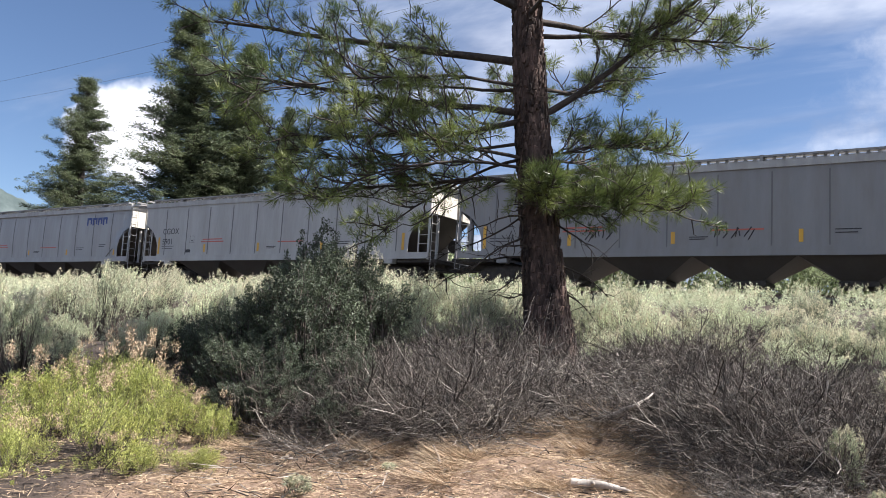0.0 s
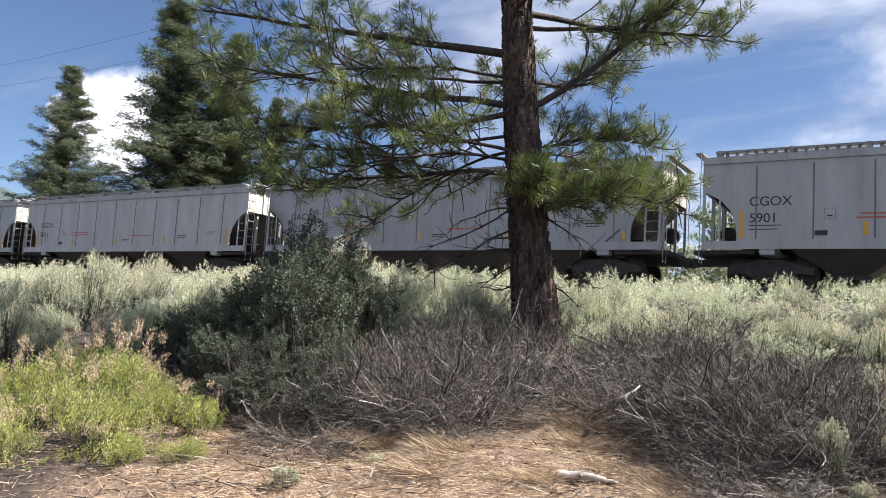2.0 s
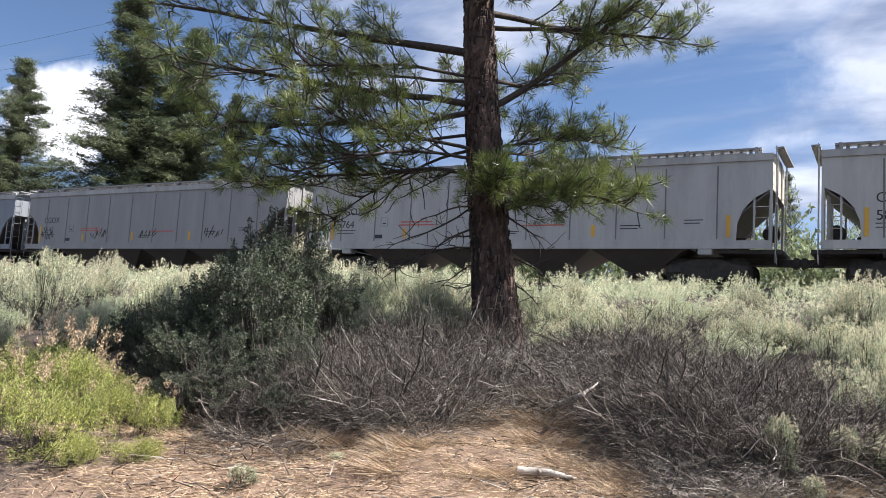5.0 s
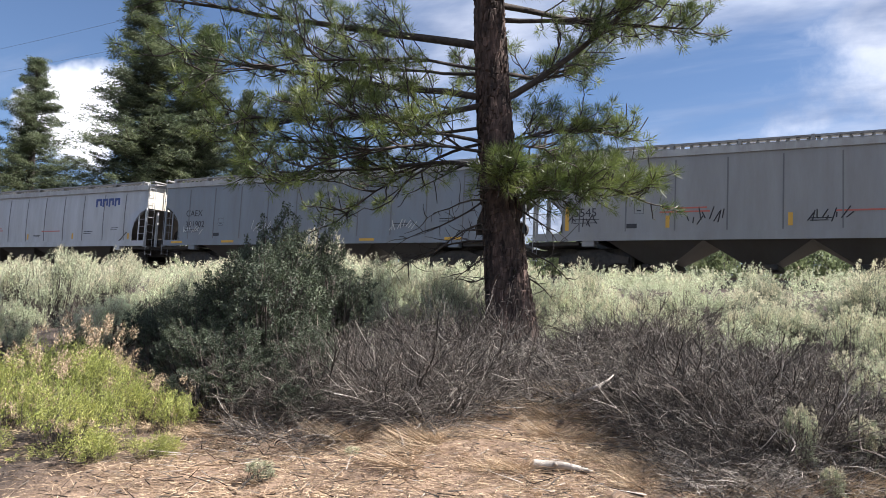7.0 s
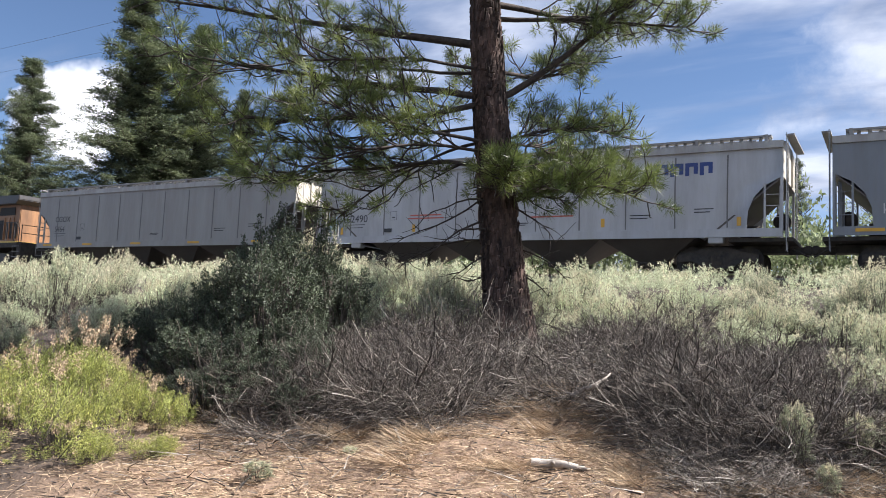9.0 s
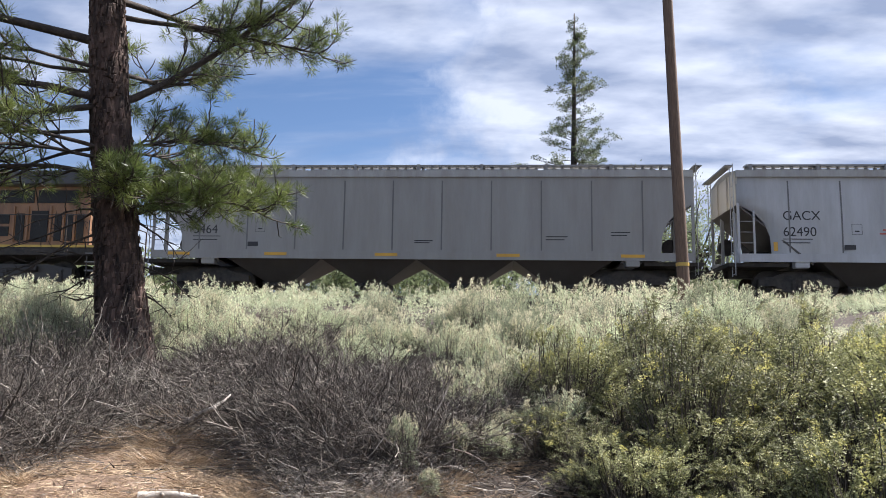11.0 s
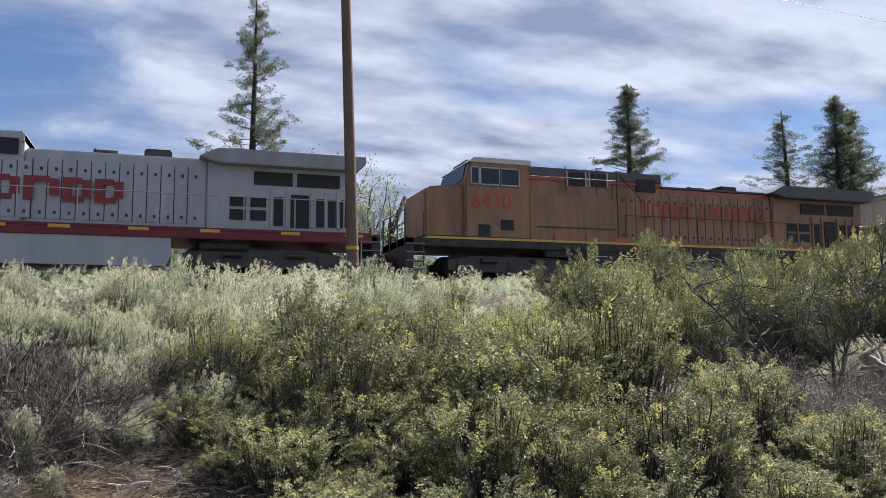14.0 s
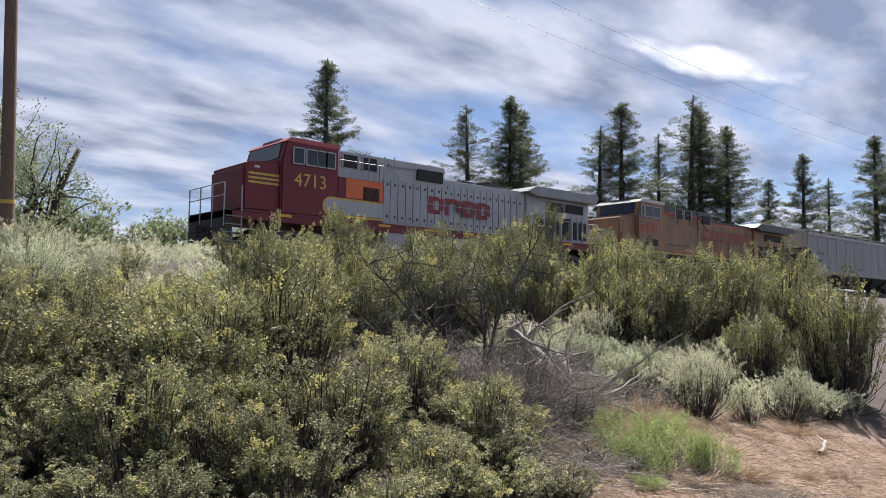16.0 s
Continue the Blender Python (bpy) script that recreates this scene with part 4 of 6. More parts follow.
def tubes(paths, sides=3):
    """Verts and faces of thin tapering tubes; each path is (points n x 3, radii n)."""
    verts, faces, base = [], [], 0
    for pts, rad in paths:
        pts = np.asarray(pts, float)
        n = len(pts)
        way = unit(np.gradient(pts, axis=0))
        ref = np.array([0.0, 0.0, 1.0]) if abs(way[0][2]) < 0.9 else np.array([1.0, 0, 0])
        u = unit(np.cross(way, ref))
        w = np.cross(way, u)
        ang = np.arange(sides) * 2 * math.pi / sides
        ring = pts[:, None, :] + np.asarray(rad)[:, None, None] * (np.cos(ang)[None, :, None] * u[:, None, :] + np.sin(ang)[None, :, None] * w[:, None, :])
        verts.append(ring.reshape(-1, 3))
        for r in range(n - 1):
            for k in range(sides):
                a, b = base + r * sides + k, base + r * sides + (k + 1) % sides
                faces.append((a, b, b + sides, a + sides))
        faces.append(tuple(base + (n - 1) * sides + k for k in range(sides)))
        base += n * sides
    return np.concatenate(verts), faces


def blades(centres, ways, lengths, widths, rs):
    """Lance-shaped leaves: one face each, from a centre along a way."""
    n = len(centres)
    side = unit(np.cross(ways, rs.normal(size=(n, 3))))
    L, Wd = np.asarray(lengths)[:, None], np.asarray(widths)[:, None]
    a = centres
    tip = centres + ways * L
    mid = centres + ways * L * 0.3
    verts = np.stack([mid + side * Wd, tip, mid - side * Wd], 1).reshape(-1, 3)
    faces = np.arange(n * 3).reshape(n, 3)
    return verts, faces


def curve_path(start, way, length, bend, n, rs, wobble=0.06):
    pts = [np.array(start, float)]
    d = unit(np.array(way, float))
    for k in range(n - 1):
        d = unit(d + np.array(bend) / n + rs.normal(0, wobble, 3))
        pts.append(pts[-1] + d * length / (n - 1))
    return np.array(pts)


def shrub(name, seed, height, width, stems, leaves, leaf, leaf_width, leaf_mat, tip_mat=None, tip_share=0.0, spike=0.16, upright=0.5, leaf_from=0.45, stem_mat=None, stem_r=0.012, subs=(4, 8), clump=False):
    """A shrub: bent stems that fork, and leaves in spikes along their outer parts."""
    rs = np.random.RandomState(seed)
    thing = new(name)
    paths, holders = [], []
    for s in range(stems):
        az = rs.uniform(0, 2 * math.pi)
        out = rs.uniform(0.05, 1.0) ** 0.6
        reach = np.array([math.cos(az) * width / 2 * out, math.sin(az) * width / 2 * out, height * (1 - 0.42 * out ** 2) * rs.uniform(0.72, 1.05)])
        start = np.array([math.cos(az), math.sin(az), 0]) * width * 0.06 * rs.uniform(0.2, 1)
        start[2] = -0.08
        way = reach * np.array([1.25, 1.25, 0.6])
        pts = curve_path(start, way, np.linalg.norm(reach), (0, 0, upright * 1.2), 6, rs, 0.10)
        r = stem_r * rs.uniform(0.6, 1.3)
        paths.append((pts, np.linspace(r, r * 0.3, 6)))
        holders.append((pts[2:] if not clump else pts[3:], 1.0))
        for f in range(rs.randint(subs[0], subs[1])):
            k = rs.randint(2, 6)
            side = unit(rs.normal(size=3) + np.array([0, 0, upright]) + unit(pts[k] - start) * 0.6)
            sub = curve_path(pts[k], side, rs.uniform(0.18, 0.36) * height, (0, 0, upright), 3, rs, 0.12)
            paths.append((sub, np.linspace(r * 0.5, r * 0.18, 3)))
            holders.append((sub, 1.0))
    v, f = tubes(paths)
    mesh_object("stems", v, f, stem_mat or DEAD, thing)
    per = max(4, leaves // len(holders))
    cs, ws, pale = [], [], []
    for pts, _ in holders:
        n = len(pts)
        along_way = rs.uniform(leaf_from, 1.0, per)
        k = along_way * (n - 1)
        high = float(np.clip((pts[-1][2] / height - 0.45) * 3, 0, 1))
        pale.append(np.full(per, tip_share * 3.2 * high * (rs.uniform() < 0.3)) if clump else np.clip(tip_share * 2.4 * high, 0, 0.9) * along_way ** 2.5)
        i = np.minimum(k.astype(int), n - 2)
        fr = (k - i)[:, None]
        c = pts[i] * (1 - fr) + pts[i + 1] * fr
        along = unit(pts[i + 1] - pts[i])
        c = c + rs.normal(0, spike * 0.28, (per, 3)) * np.array([1, 1, 0.8])
        w = unit(along * 0.55 + rs.normal(0, 0.55 if clump else 0.36, (per, 3)) + np.array([0, 0, upright * 0.9]))
        cs.append(c), ws.append(w)
    c, w = np.concatenate(cs), np.concatenate(ws)
    keep = c[:, 2] > 0.02
    c, w, pale = c[keep], w[keep], np.concatenate(pale)[keep]
    n = len(c)
    ln, wd = leaf * rs.uniform(0.6, 1.4, n), leaf_width * rs.uniform(0.7, 1.3, n)
    tip = rs.uniform(size=n) < pale
    v, f = blades(c[~tip], w[~tip], ln[~tip], wd[~tip], rs)
    mesh_object("leaves", v, f, leaf_mat, thing)
    if tip_mat and tip.any():
        v, f = blades(c[tip], w[tip], ln[tip] * 1.1, wd[tip] * 1.1, rs)
        mesh_object("flower_tips", v, f, tip_mat, thing)
    return thing


def wand_shrub(name, seed, height, width, wands, per, wand, leaf, leaf_width, leaf_mat, tip_mat=None, tip_share=0.0, lean=0.7, fuzz=0.018, flare=0.5, lumps=8, stem_r=0.006, bare_stems=True, inner=0.2, tight=0.1):
    """A shrub of many leafy shoots that stand on a lumpy dome, with dark gaps between its lobes."""
    rs = np.random.RandomState(seed)
    thing = new(name)
    az, out = rs.uniform(0, 2 * math.pi, lumps), np.sqrt(rs.uniform(0.04, 1, lumps))
    mid = np.stack([np.cos(az) * out, np.sin(az) * out], -1) * width * 0.36
    tall = rs.uniform(0.68, 1.08, lumps)
    k = rs.randint(0, lumps, wands)
    xy = mid[k] + rs.normal(0, width * tight, (wands, 2))
    r = np.linalg.norm(xy, axis=1) / (width / 2)
    low = np.where(rs.uniform(size=wands) < inner, rs.uniform(0.35, 0.8, wands), 1 - 0.28 * rs.uniform(0, 1, wands) ** 2)
    top = height * tall[k] * np.sqrt(np.clip(1 - 0.62 * r ** 2, 0.12, 1)) * low
    tip = np.concatenate([xy, top[:, None]], 1)
    lobe = np.concatenate([xy - mid[k] * 0.7, np.zeros((wands, 1))], 1) / (width * 2 * tight)
    way = unit(lobe * lean * 0.6 + np.array([0, 0, 1.0]) + rs.normal(0, 0.3, (wands, 3)))
    ln = wand * rs.uniform(0.6, 1.35, wands)
    start = tip - way * np.minimum(ln, np.maximum(top - 0.02, 0.05))[:, None]
    if bare_stems:
        paths = []
        for a, b in zip(start, tip):
            foot = np.array([a[0] * 0.15, a[1] * 0.15, -0.06])
            knee = foot * 0.45 + a * 0.55 + np.array([a[0] * 0.16, a[1] * 0.16, -0.05]) + rs.normal(0, 0.03, 3)
            thick = stem_r * rs.uniform(0.5, 1.4)
            paths.append((np.array([foot, knee, a, b]), np.array([thick, thick * 0.7, thick * 0.4, thick * 0.15])))
        v, f = tubes(paths)
        mesh_object("stems", v, f, DEAD, thing)
    n = wands * per
    i = np.repeat(np.arange(wands), per)
    t = rs.uniform(0.0, 1.0, n) ** 0.85
    around = unit(np.cross(way[i], rs.normal(size=(n, 3))))
    sag = rs.normal(0, 0.2, (wands, 3))[i] * (t * (1 - t))[:, None] * ln[i][:, None]
    c = start[i] + (tip - start)[i] * t[:, None] + sag + around * (fuzz * rs.uniform(0.0, 1.0, n) * (1.15 - 0.7 * t))[:, None]
    w = unit(way[i] * (1 - flare * 0.5) + around * flare + rs.normal(0, 0.2, (n, 3)))
    size = rs.uniform(0.6, 1.3, n) * (1.1 - 0.35 * t)
    pale = (rs.uniform(size=wands) < tip_share) & (low > 0.8)
    pale = pale[i] & (t > rs.uniform(0.15, 0.7, wands)[i])
    v, f = blades(c[~pale], w[~pale], leaf * size[~pale], leaf_width * size[~pale], rs)
    mesh_object("leaves", v, f, leaf_mat, thing)
    if pale.any():
        v, f = blades(c[pale], w[pale], leaf * size[pale], leaf_width * size[pale], rs)
        mesh_object("flower_tips", v, f, tip_mat, thing)
    return thing


def sage(seed, height=0.85, width=1.1, straw=0.3, wands=210, per=56, leaf=0.036, leaf_width=0.0046, bare_stems=True):
    return wand_shrub("sagebrush", seed, height * 1.12, width * 1.05, wands, per, height * 0.3, leaf, leaf_width, SAGE, SAGE_STRAW, straw, 0.6, 0.02, 0.42, 9, 0.005, bare_stems)


def dead_brush(seed, height, width, stems, name="dead_brush", bleached=None):
    """A leafless mound of arching, crossing grey twigs."""
    rs = np.random.RandomState(seed)
    thing = new(name)
    heavy, fine, fine_way = [], [], []
    for s in range(stems):
        az = rs.uniform(0, 2 * math.pi)
        off = width * 0.42 * math.sqrt(rs.uniform(0, 1))
        start = np.array([math.cos(az) * off, math.sin(az) * off, -0.03 + rs.uniform(0, 0.25) * height])
        turn = az + rs.normal(0, 0.9)
        way = np.array([math.cos(turn), math.sin(turn), rs.uniform(0.1, 1.7) * height / width * 1.5])
        pts = curve_path(start, way, width * rs.uniform(0.2, 0.5), (rs.normal(0, 0.5), rs.normal(0, 0.5), rs.uniform(-1.5, 0.2)), 8, rs, 0.16)
        pts[:, 2] = np.maximum(pts[:, 2], 0.0)
        r = 0.0035 + 0.010 * rs.uniform(0, 1) ** 3
        heavy.append((pts, np.linspace(r, r * 0.4, 8)))
        for _ in range(5):
            k = rs.randint(2, 7)
            sub = curve_path(pts[k], unit(rs.normal(size=3) + unit(pts[-1] - pts[0]) * 1.3 + np.array([0, 0, 0.3])), rs.uniform(0.12, 0.36), (0, 0, rs.uniform(-0.8, 0.5)), 4, rs, 0.16)
            heavy.append((sub, np.linspace(r * 0.5, r * 0.25, 4)))
            c = sub[rs.randint(1, 4, 5)]
            fine.append(c)
            fine_way.append(unit(rs.normal(size=(5, 3)) + unit(sub[-1] - sub[0]) * 1.3 + np.array([0, 0, 0.25])))
    rs.shuffle(heavy)
    share = int(len(heavy) * (bleached or (0.13 if seed % 2 else 0.08)))
    stout = []
    for _ in range(8):
        az = rs.uniform(0, 2 * math.pi)
        start = np.array([math.cos(az) * width * 0.3, math.sin(az) * width * 0.3, 0.05])
        pts = curve_path(start, (math.cos(az + rs.normal(0, 0.8)), math.sin(az + rs.normal(0, 0.8)), rs.uniform(0.2, 1.3)), width * rs.uniform(0.25, 0.45), (0, 0, rs.uniform(-2.2, -0.4)), 9, rs, 0.2)
        pts[:, 2] = np.maximum(pts[:, 2], 0.02)
        stout.append((pts, np.linspace(rs.uniform(0.008, 0.015), 0.005, 9)))
    v, f = tubes(heavy[:share] + stout, 4)
    mesh_object("branches", v, f, PALEWOOD, thing)
    v, f = tubes(heavy[share:])
    mesh_object("branches", v, f, DEAD, thing)
    c, w = np.concatenate(fine), np.concatenate(fine_way)
    v, f = blades(c, w, rs.uniform(0.05, 0.2, len(c)), np.full(len(c), 0.0024), rs)
    mesh_object("twigs", v, f, PALEWOOD if bleached else DEAD, thing)
    return thing


def rabbitbrush(seed, material):
    """A green broom of upright leafy stems with dry seed heads."""
    thing = wand_shrub("rabbitbrush", seed, 0.62, 1.05, 190, 46, 0.3, 0.04, 0.0042, material, STRAW, 0.1, 0.6, 0.022, 0.4, 9, 0.004)
    rs = np.random.RandomState(seed + 7)
    cs = []
    for _ in range(9):
        a, d = rs.uniform(0, 2 * math.pi), rs.uniform(0.05, 0.38)
        c = np.array([math.cos(a) * d, math.sin(a) * d, rs.uniform(0.55, 0.78)])
        cs.append(c + rs.normal(0, 1, (70, 3)) * np.array([0.02, 0.02, 0.035]))
    c = np.concatenate(cs)
    v, f = blades(c, unit(rs.normal(0, 0.6, c.shape) + np.array([0, 0, 0.8])), rs.uniform(0.015, 0.04, len(c)), np.full(len(c), 0.005), rs)
    mesh_object("seed_heads", v, f, STRAW, thing, label="dry tan seed heads")
    return thing


def dry_tuft(seed):
    """A slumped bunch of dry grass."""
    rs = np.random.RandomState(seed)
    n = 420
    az = rs.normal(rs.uniform(0, 6), 1.3, n)
    base = np.stack([rs.normal(0, 0.07, n), rs.normal(0, 0.07, n), np.full(n, -0.01)], -1)
    way = unit(np.stack([np.cos(az), np.sin(az), rs.uniform(0.08, 0.9, n)], -1))
    v, f = blades(base, way, rs.uniform(0.14, 0.42, n), np.full(n, 0.0026), rs)
    return mesh_object("dry_grass_tuft", v, f, STRAW)


def put(thing, x, y, scale=1.0, turn=0.0, sink=0.0, first=False, tall=1.0):
    m = pose(x, y, float(ground_height(x, y)) - sink, 0, 0, turn)
    ob = thing if first else copy_thing(thing, m)
    ob.matrix_basis = m
    ob.scale = (scale, scale, scale * tall)
    return ob


PLANTED = set()


def plant(templates, spots, seed):
    """Copies of the templates on spots (x, y, scale, height factor), the first use of each template being itself."""
    rs = np.random.RandomState(seed)
    for i, (x, y, s, tall) in enumerate(spots):
        k = i if i < len(templates) else rs.randint(len(templates))
        fresh = templates[k] not in PLANTED
        PLANTED.add(templates[k])
        put(templates[k], x, y, s, rs.uniform(0, 360), 0.02, fresh, tall)


def scatter(n, x0, x1, y0, y1, gap, seed, keep):
    rs = np.random.RandomState(seed)
    spots = []
    for _ in range(n * 30):
        if len(spots) >= n:
            break
        x, y = rs.uniform(x0, x1), rs.uniform(y0, y1)
        if keep(x, y) and all((x - a) ** 2 + (y - b) ** 2 > gap ** 2 for a, b in spots):
            spots.append((x, y))
    return spots


def bare(x, y):
    """True where the ground is open or taken by larger bushes."""
    if y < 4.9 - max(0, -x - 6) * 0.25 and x < 6.5:
        return True
    if math.hypot(x + 2.45, y - 7.7) < 0.7:
        return True
    if -3.4 < x < 1.8 and y < 7.0:
        return True
    if 1.8 <= x < 6.8 and y < 6.2:
        return True
    if 6.5 <= x < 11.0 and y < 6.4:
        return True
    return x >= 11.5 and y < 4.2


def build_sage():
    kinds = [tagged(sage(s, h, w, st), lab, "sagebrush", "sagebrush on the bank") for s, h, w, st, lab in (
        (1, 0.85, 1.15, 0.45, "silvery grey-green sagebrush with pale straw tips"),
        (2, 0.95, 1.0, 0.7, "straw-tipped grey sagebrush on the bank"),
        (3, 0.75, 1.2, 0.2, "dusty green sagebrush on the bank"),
        (4, 1.0, 1.1, 0.85, "pale straw-coloured sagebrush in sun"))]
    rs = np.random.RandomState(5)
    near = scatter(175, -18, 24, 4.3, 12.0, 0.62, 21, lambda x, y: not bare(x, y) and x > -1.75 * (y + 1.0) - 1 and x < 2.6 * (y + 1) + 2)
    plant(kinds, [(x, y, rs.uniform(0.55, 1.3), rs.uniform(0.6, 1.25) * (0.74 if x > -5 else 0.88)) for x, y in near], 6)
    # the thick growth further up the bank, too dense to pick apart
    kinds = [sage(s, h, w, st, 62, 26, 0.075, 0.008, False) for s, h, w, st in ((5, 0.9, 1.3, 0.5), (6, 0.95, 1.2, 0.9), (7, 0.85, 1.2, 0.6))]
    far = scatter(340, -42, 48, 11.6, 22.3, 0.85, 22, lambda x, y: x > -1.8 * (y + 1) - 3 and x < 2.4 * (y + 1) + 3)
    gathered = {}
    for x, y in far:
        m = pose(x, y, float(ground_height(x, y)) - 0.02, 0, 0, rs.uniform(0, 360)) @ Matrix.Diagonal((rs.uniform(0.7, 1.25),) * 2 + (rs.uniform(0.4, 0.86) * (1.0 if x > -6 else 1.15), 1))
        a = np.array(m)
        for child in kinds[rs.randint(3)].children:
            me = child.data
            co = np.empty(len(me.vertices) * 3)
            me.vertices.foreach_get("co", co)
            co = co.reshape(-1, 3) @ a[:3, :3].T + a[:3, 3]
            gathered.setdefault(me.materials[0].name, []).append((co, [tuple(p.vertices) for p in me.polygons]))
    verts, faces, slots, count = [], [], [], 0
    for slot, pieces in enumerate(gathered.values()):
        for co, polys in pieces:
            verts.append(co)
            faces += [tuple(k + count for k in p) for p in polys]
            slots += [slot] * len(polys)
            count += len(co)
    field = mesh_object("sagebrush_field", np.concatenate(verts), faces, bpy.data.materials[list(gathered)[0]])
    for name in list(gathered)[1:]:
        field.data.materials.append(bpy.data.materials[name])
    field.data.polygons.foreach_set("material_index", slots)
    tagged(field, "dense pale grey-green sagebrush covering the bank", "sagebrush", kind="stuff")
    for k in kinds:
        for o in (*k.children, k):
            bpy.data.objects.remove(o)


def build_bushes():
    kinds = [wand_shrub("bitterbrush", 40 + k, 1.25, 1.7, 250, 76, 0.22, 0.027, 0.009, BITTER, LIT_TIPS, 0.18, 1.1, 0.03, 0.9, 24, 0.008, True, 0.3, 0.052) for k in range(3)]
    for k in kinds:
        tagged(k, "yellow-green bitterbrush with small leaves, sunlit tips in paler colour", "bush", "bitterbrush along the bank")
    near = [(3.0, 4.7, 1.0, 1.0), (4.3, 4.3, 1.0, 1.0), (5.3, 4.9, 1.0, 1.05), (3.1, 6.3, 0.95, 0.8), (4.5, 6.2, 1.0, 0.9), (6.0, 6.0, 1.0, 1.0), (6.3, 4.4, 0.9, 0.85),
            (2.2, 5.4, 0.85, 0.9), (3.6, 3.5, 0.8, 0.85), (4.9, 3.5, 0.85, 0.85), (2.5, 4.0, 0.7, 0.75), (3.8, 5.3, 0.95, 0.95), (5.0, 5.6, 0.9, 0.9), (6.7, 7.2, 1.0, 1.0),
            (4.2, 7.6, 0.9, 0.75), (5.8, 3.7, 0.7, 0.7), (2.9, 3.2, 0.6, 0.6)]
    front = [(3.4, 2.8, 0.6, 0.7), (2.75, 3.7, 0.55, 0.7), (2.2, 4.2, 0.4, 0.6), (4.3, 2.9, 0.7, 0.75), (5.2, 2.9, 0.7, 0.7), (6.1, 3.2, 0.7, 0.65), (2.3, 4.6, 0.6, 0.6),
             (4.7, 4.9, 1.0, 1.05), (6.9, 5.3, 0.8, 0.8), (3.7, 4.2, 0.9, 0.85)]
    front += [(2.9, 4.3, 0.7, 0.7), (3.2, 3.9, 0.65, 0.7), (4.0, 3.3, 0.75, 0.75), (4.6, 3.9, 0.8, 0.85), (5.5, 4.2, 0.8, 0.85), (1.95, 4.75, 0.5, 0.6), (3.4, 4.9, 0.8, 0.85), (2.75, 5.1, 0.75, 0.8), (2.6, 3.35, 0.5, 0.6)]
    front += [(5.6, 2.8, 0.65, 0.7), (6.4, 3.6, 0.75, 0.75), (6.75, 4.2, 0.7, 0.7), (6.3, 2.7, 0.5, 0.55), (4.7, 2.55, 0.6, 0.6), (3.9, 2.45, 0.55, 0.6)]
    beyond = [(7.38, 8.6, 1.1, 1.3), (7.3, 8.6, 1.0, 1.2), (8.9, 9.4, 1.0, 1.2), (10.8, 10.6, 1.1, 1.2), (12.6, 9.8, 1.1, 1.1), (14.2, 8.2, 1.2, 1.2), (11.6, 8.8, 0.9, 0.9),
              (15.6, 10.8, 1.2, 1.2), (13.5, 12.5, 1.1, 1.2), (17.5, 9.0, 1.3, 1.2), (8.2, 11.6, 1.1, 1.2), (16.3, 4.9, 1.3, 1.6), (19.5, 12.0, 1.3, 1.3), (17.4, 5.4, 1.3, 1.7)]
    last = [(15.6, 6.0, 1.1, 1.2), (10.0, 12.5, 1.2, 1.3), (12.0, 14.0, 1.2, 1.3), (15.0, 14.5, 1.3, 1.3), (18.5, 15.5, 1.4, 1.3), (22.0, 14.0, 1.4, 1.3), (6.5, 12.5, 1.0, 0.8)]
    screen = [(8.7, 8.3, 0.95, 1.3), (9.6, 9.2, 1.15, 1.35), (10.3, 8.8, 1.15, 1.4), (11.2, 9.6, 1.3, 1.4), (12.0, 8.6, 1.25, 1.45), (12.9, 9.2, 1.35, 1.45), (13.8, 9.8, 1.35, 1.5), (14.8, 9.2, 1.4, 1.5), (16.4, 10.0, 1.5, 1.5), (18.2, 10.6, 1.5, 1.5), (20.0, 11.2, 1.6, 1.5), (11.0, 11.8, 1.3, 1.4), (14.2, 11.4, 1.4, 1.4), (17.0, 12.6, 1.5, 1.5), (15.2, 7.6, 1.6, 1.2), (17.2, 8.0, 1.7, 1.2), (19.0, 8.6, 1.8, 1.2), (20.4, 7.6, 1.8, 1.25), (21.6, 9.2, 1.9, 1.2), (23.5, 9.4, 2.0, 1.2), (25.0, 10.8, 2.0, 1.2)]
    vary = np.random.RandomState(71)
    for seed, spots in enumerate((near, front, beyond, last, screen)):
        plant(kinds, [(x, y, a * vary.uniform(0.88, 1.1), t * vary.uniform(0.7, 1.0)) for x, y, a, t in spots], 8 + seed)
    dark = [wand_shrub("dark_bush", 60 + k, 1.4, 1.65, 240, 72, 0.24, 0.034, 0.0105, BITTER_DARK, DUSTY_LEAF, 0.08, 1.2, 0.034, 0.9, 20, 0.011, True, 0.34, 0.06) for k in range(2)]
    for k in dark:
        tagged(k, "green leafy bush with the pine's shade in its dark leaf colour", "bush", "dark bushes beside the pine")
    plant(dark, [(-4.25, 5.4, 1.0, 1.05), (-3.9, 6.0, 0.9, 0.95), (-5.1, 6.2, 0.85, 0.9), (-5.2, 6.1, 0.6, 1.75), (-3.5, 4.9, 0.7, 0.75), (-4.4, 4.6, 0.7, 0.7), (-6.2, 5.6, 0.7, 0.7), (-3.9, 4.4, 0.75, 0.75), (-4.8, 5.0, 0.8, 0.9), (-5.6, 5.2, 0.7, 0.8), (-3.4, 4.25, 0.6, 0.65), (-3.1, 4.6, 0.65, 0.7), (-3.6, 4.0, 0.6, 0.6)], 9)
    plant(dark, [(-4.5, 5.8, 1.05, 1.15), (-4.9, 5.5, 0.9, 1.0), (-2.75, 4.15, 0.5, 0.55), (-4.0, 5.1, 0.95, 1.0)], 10)


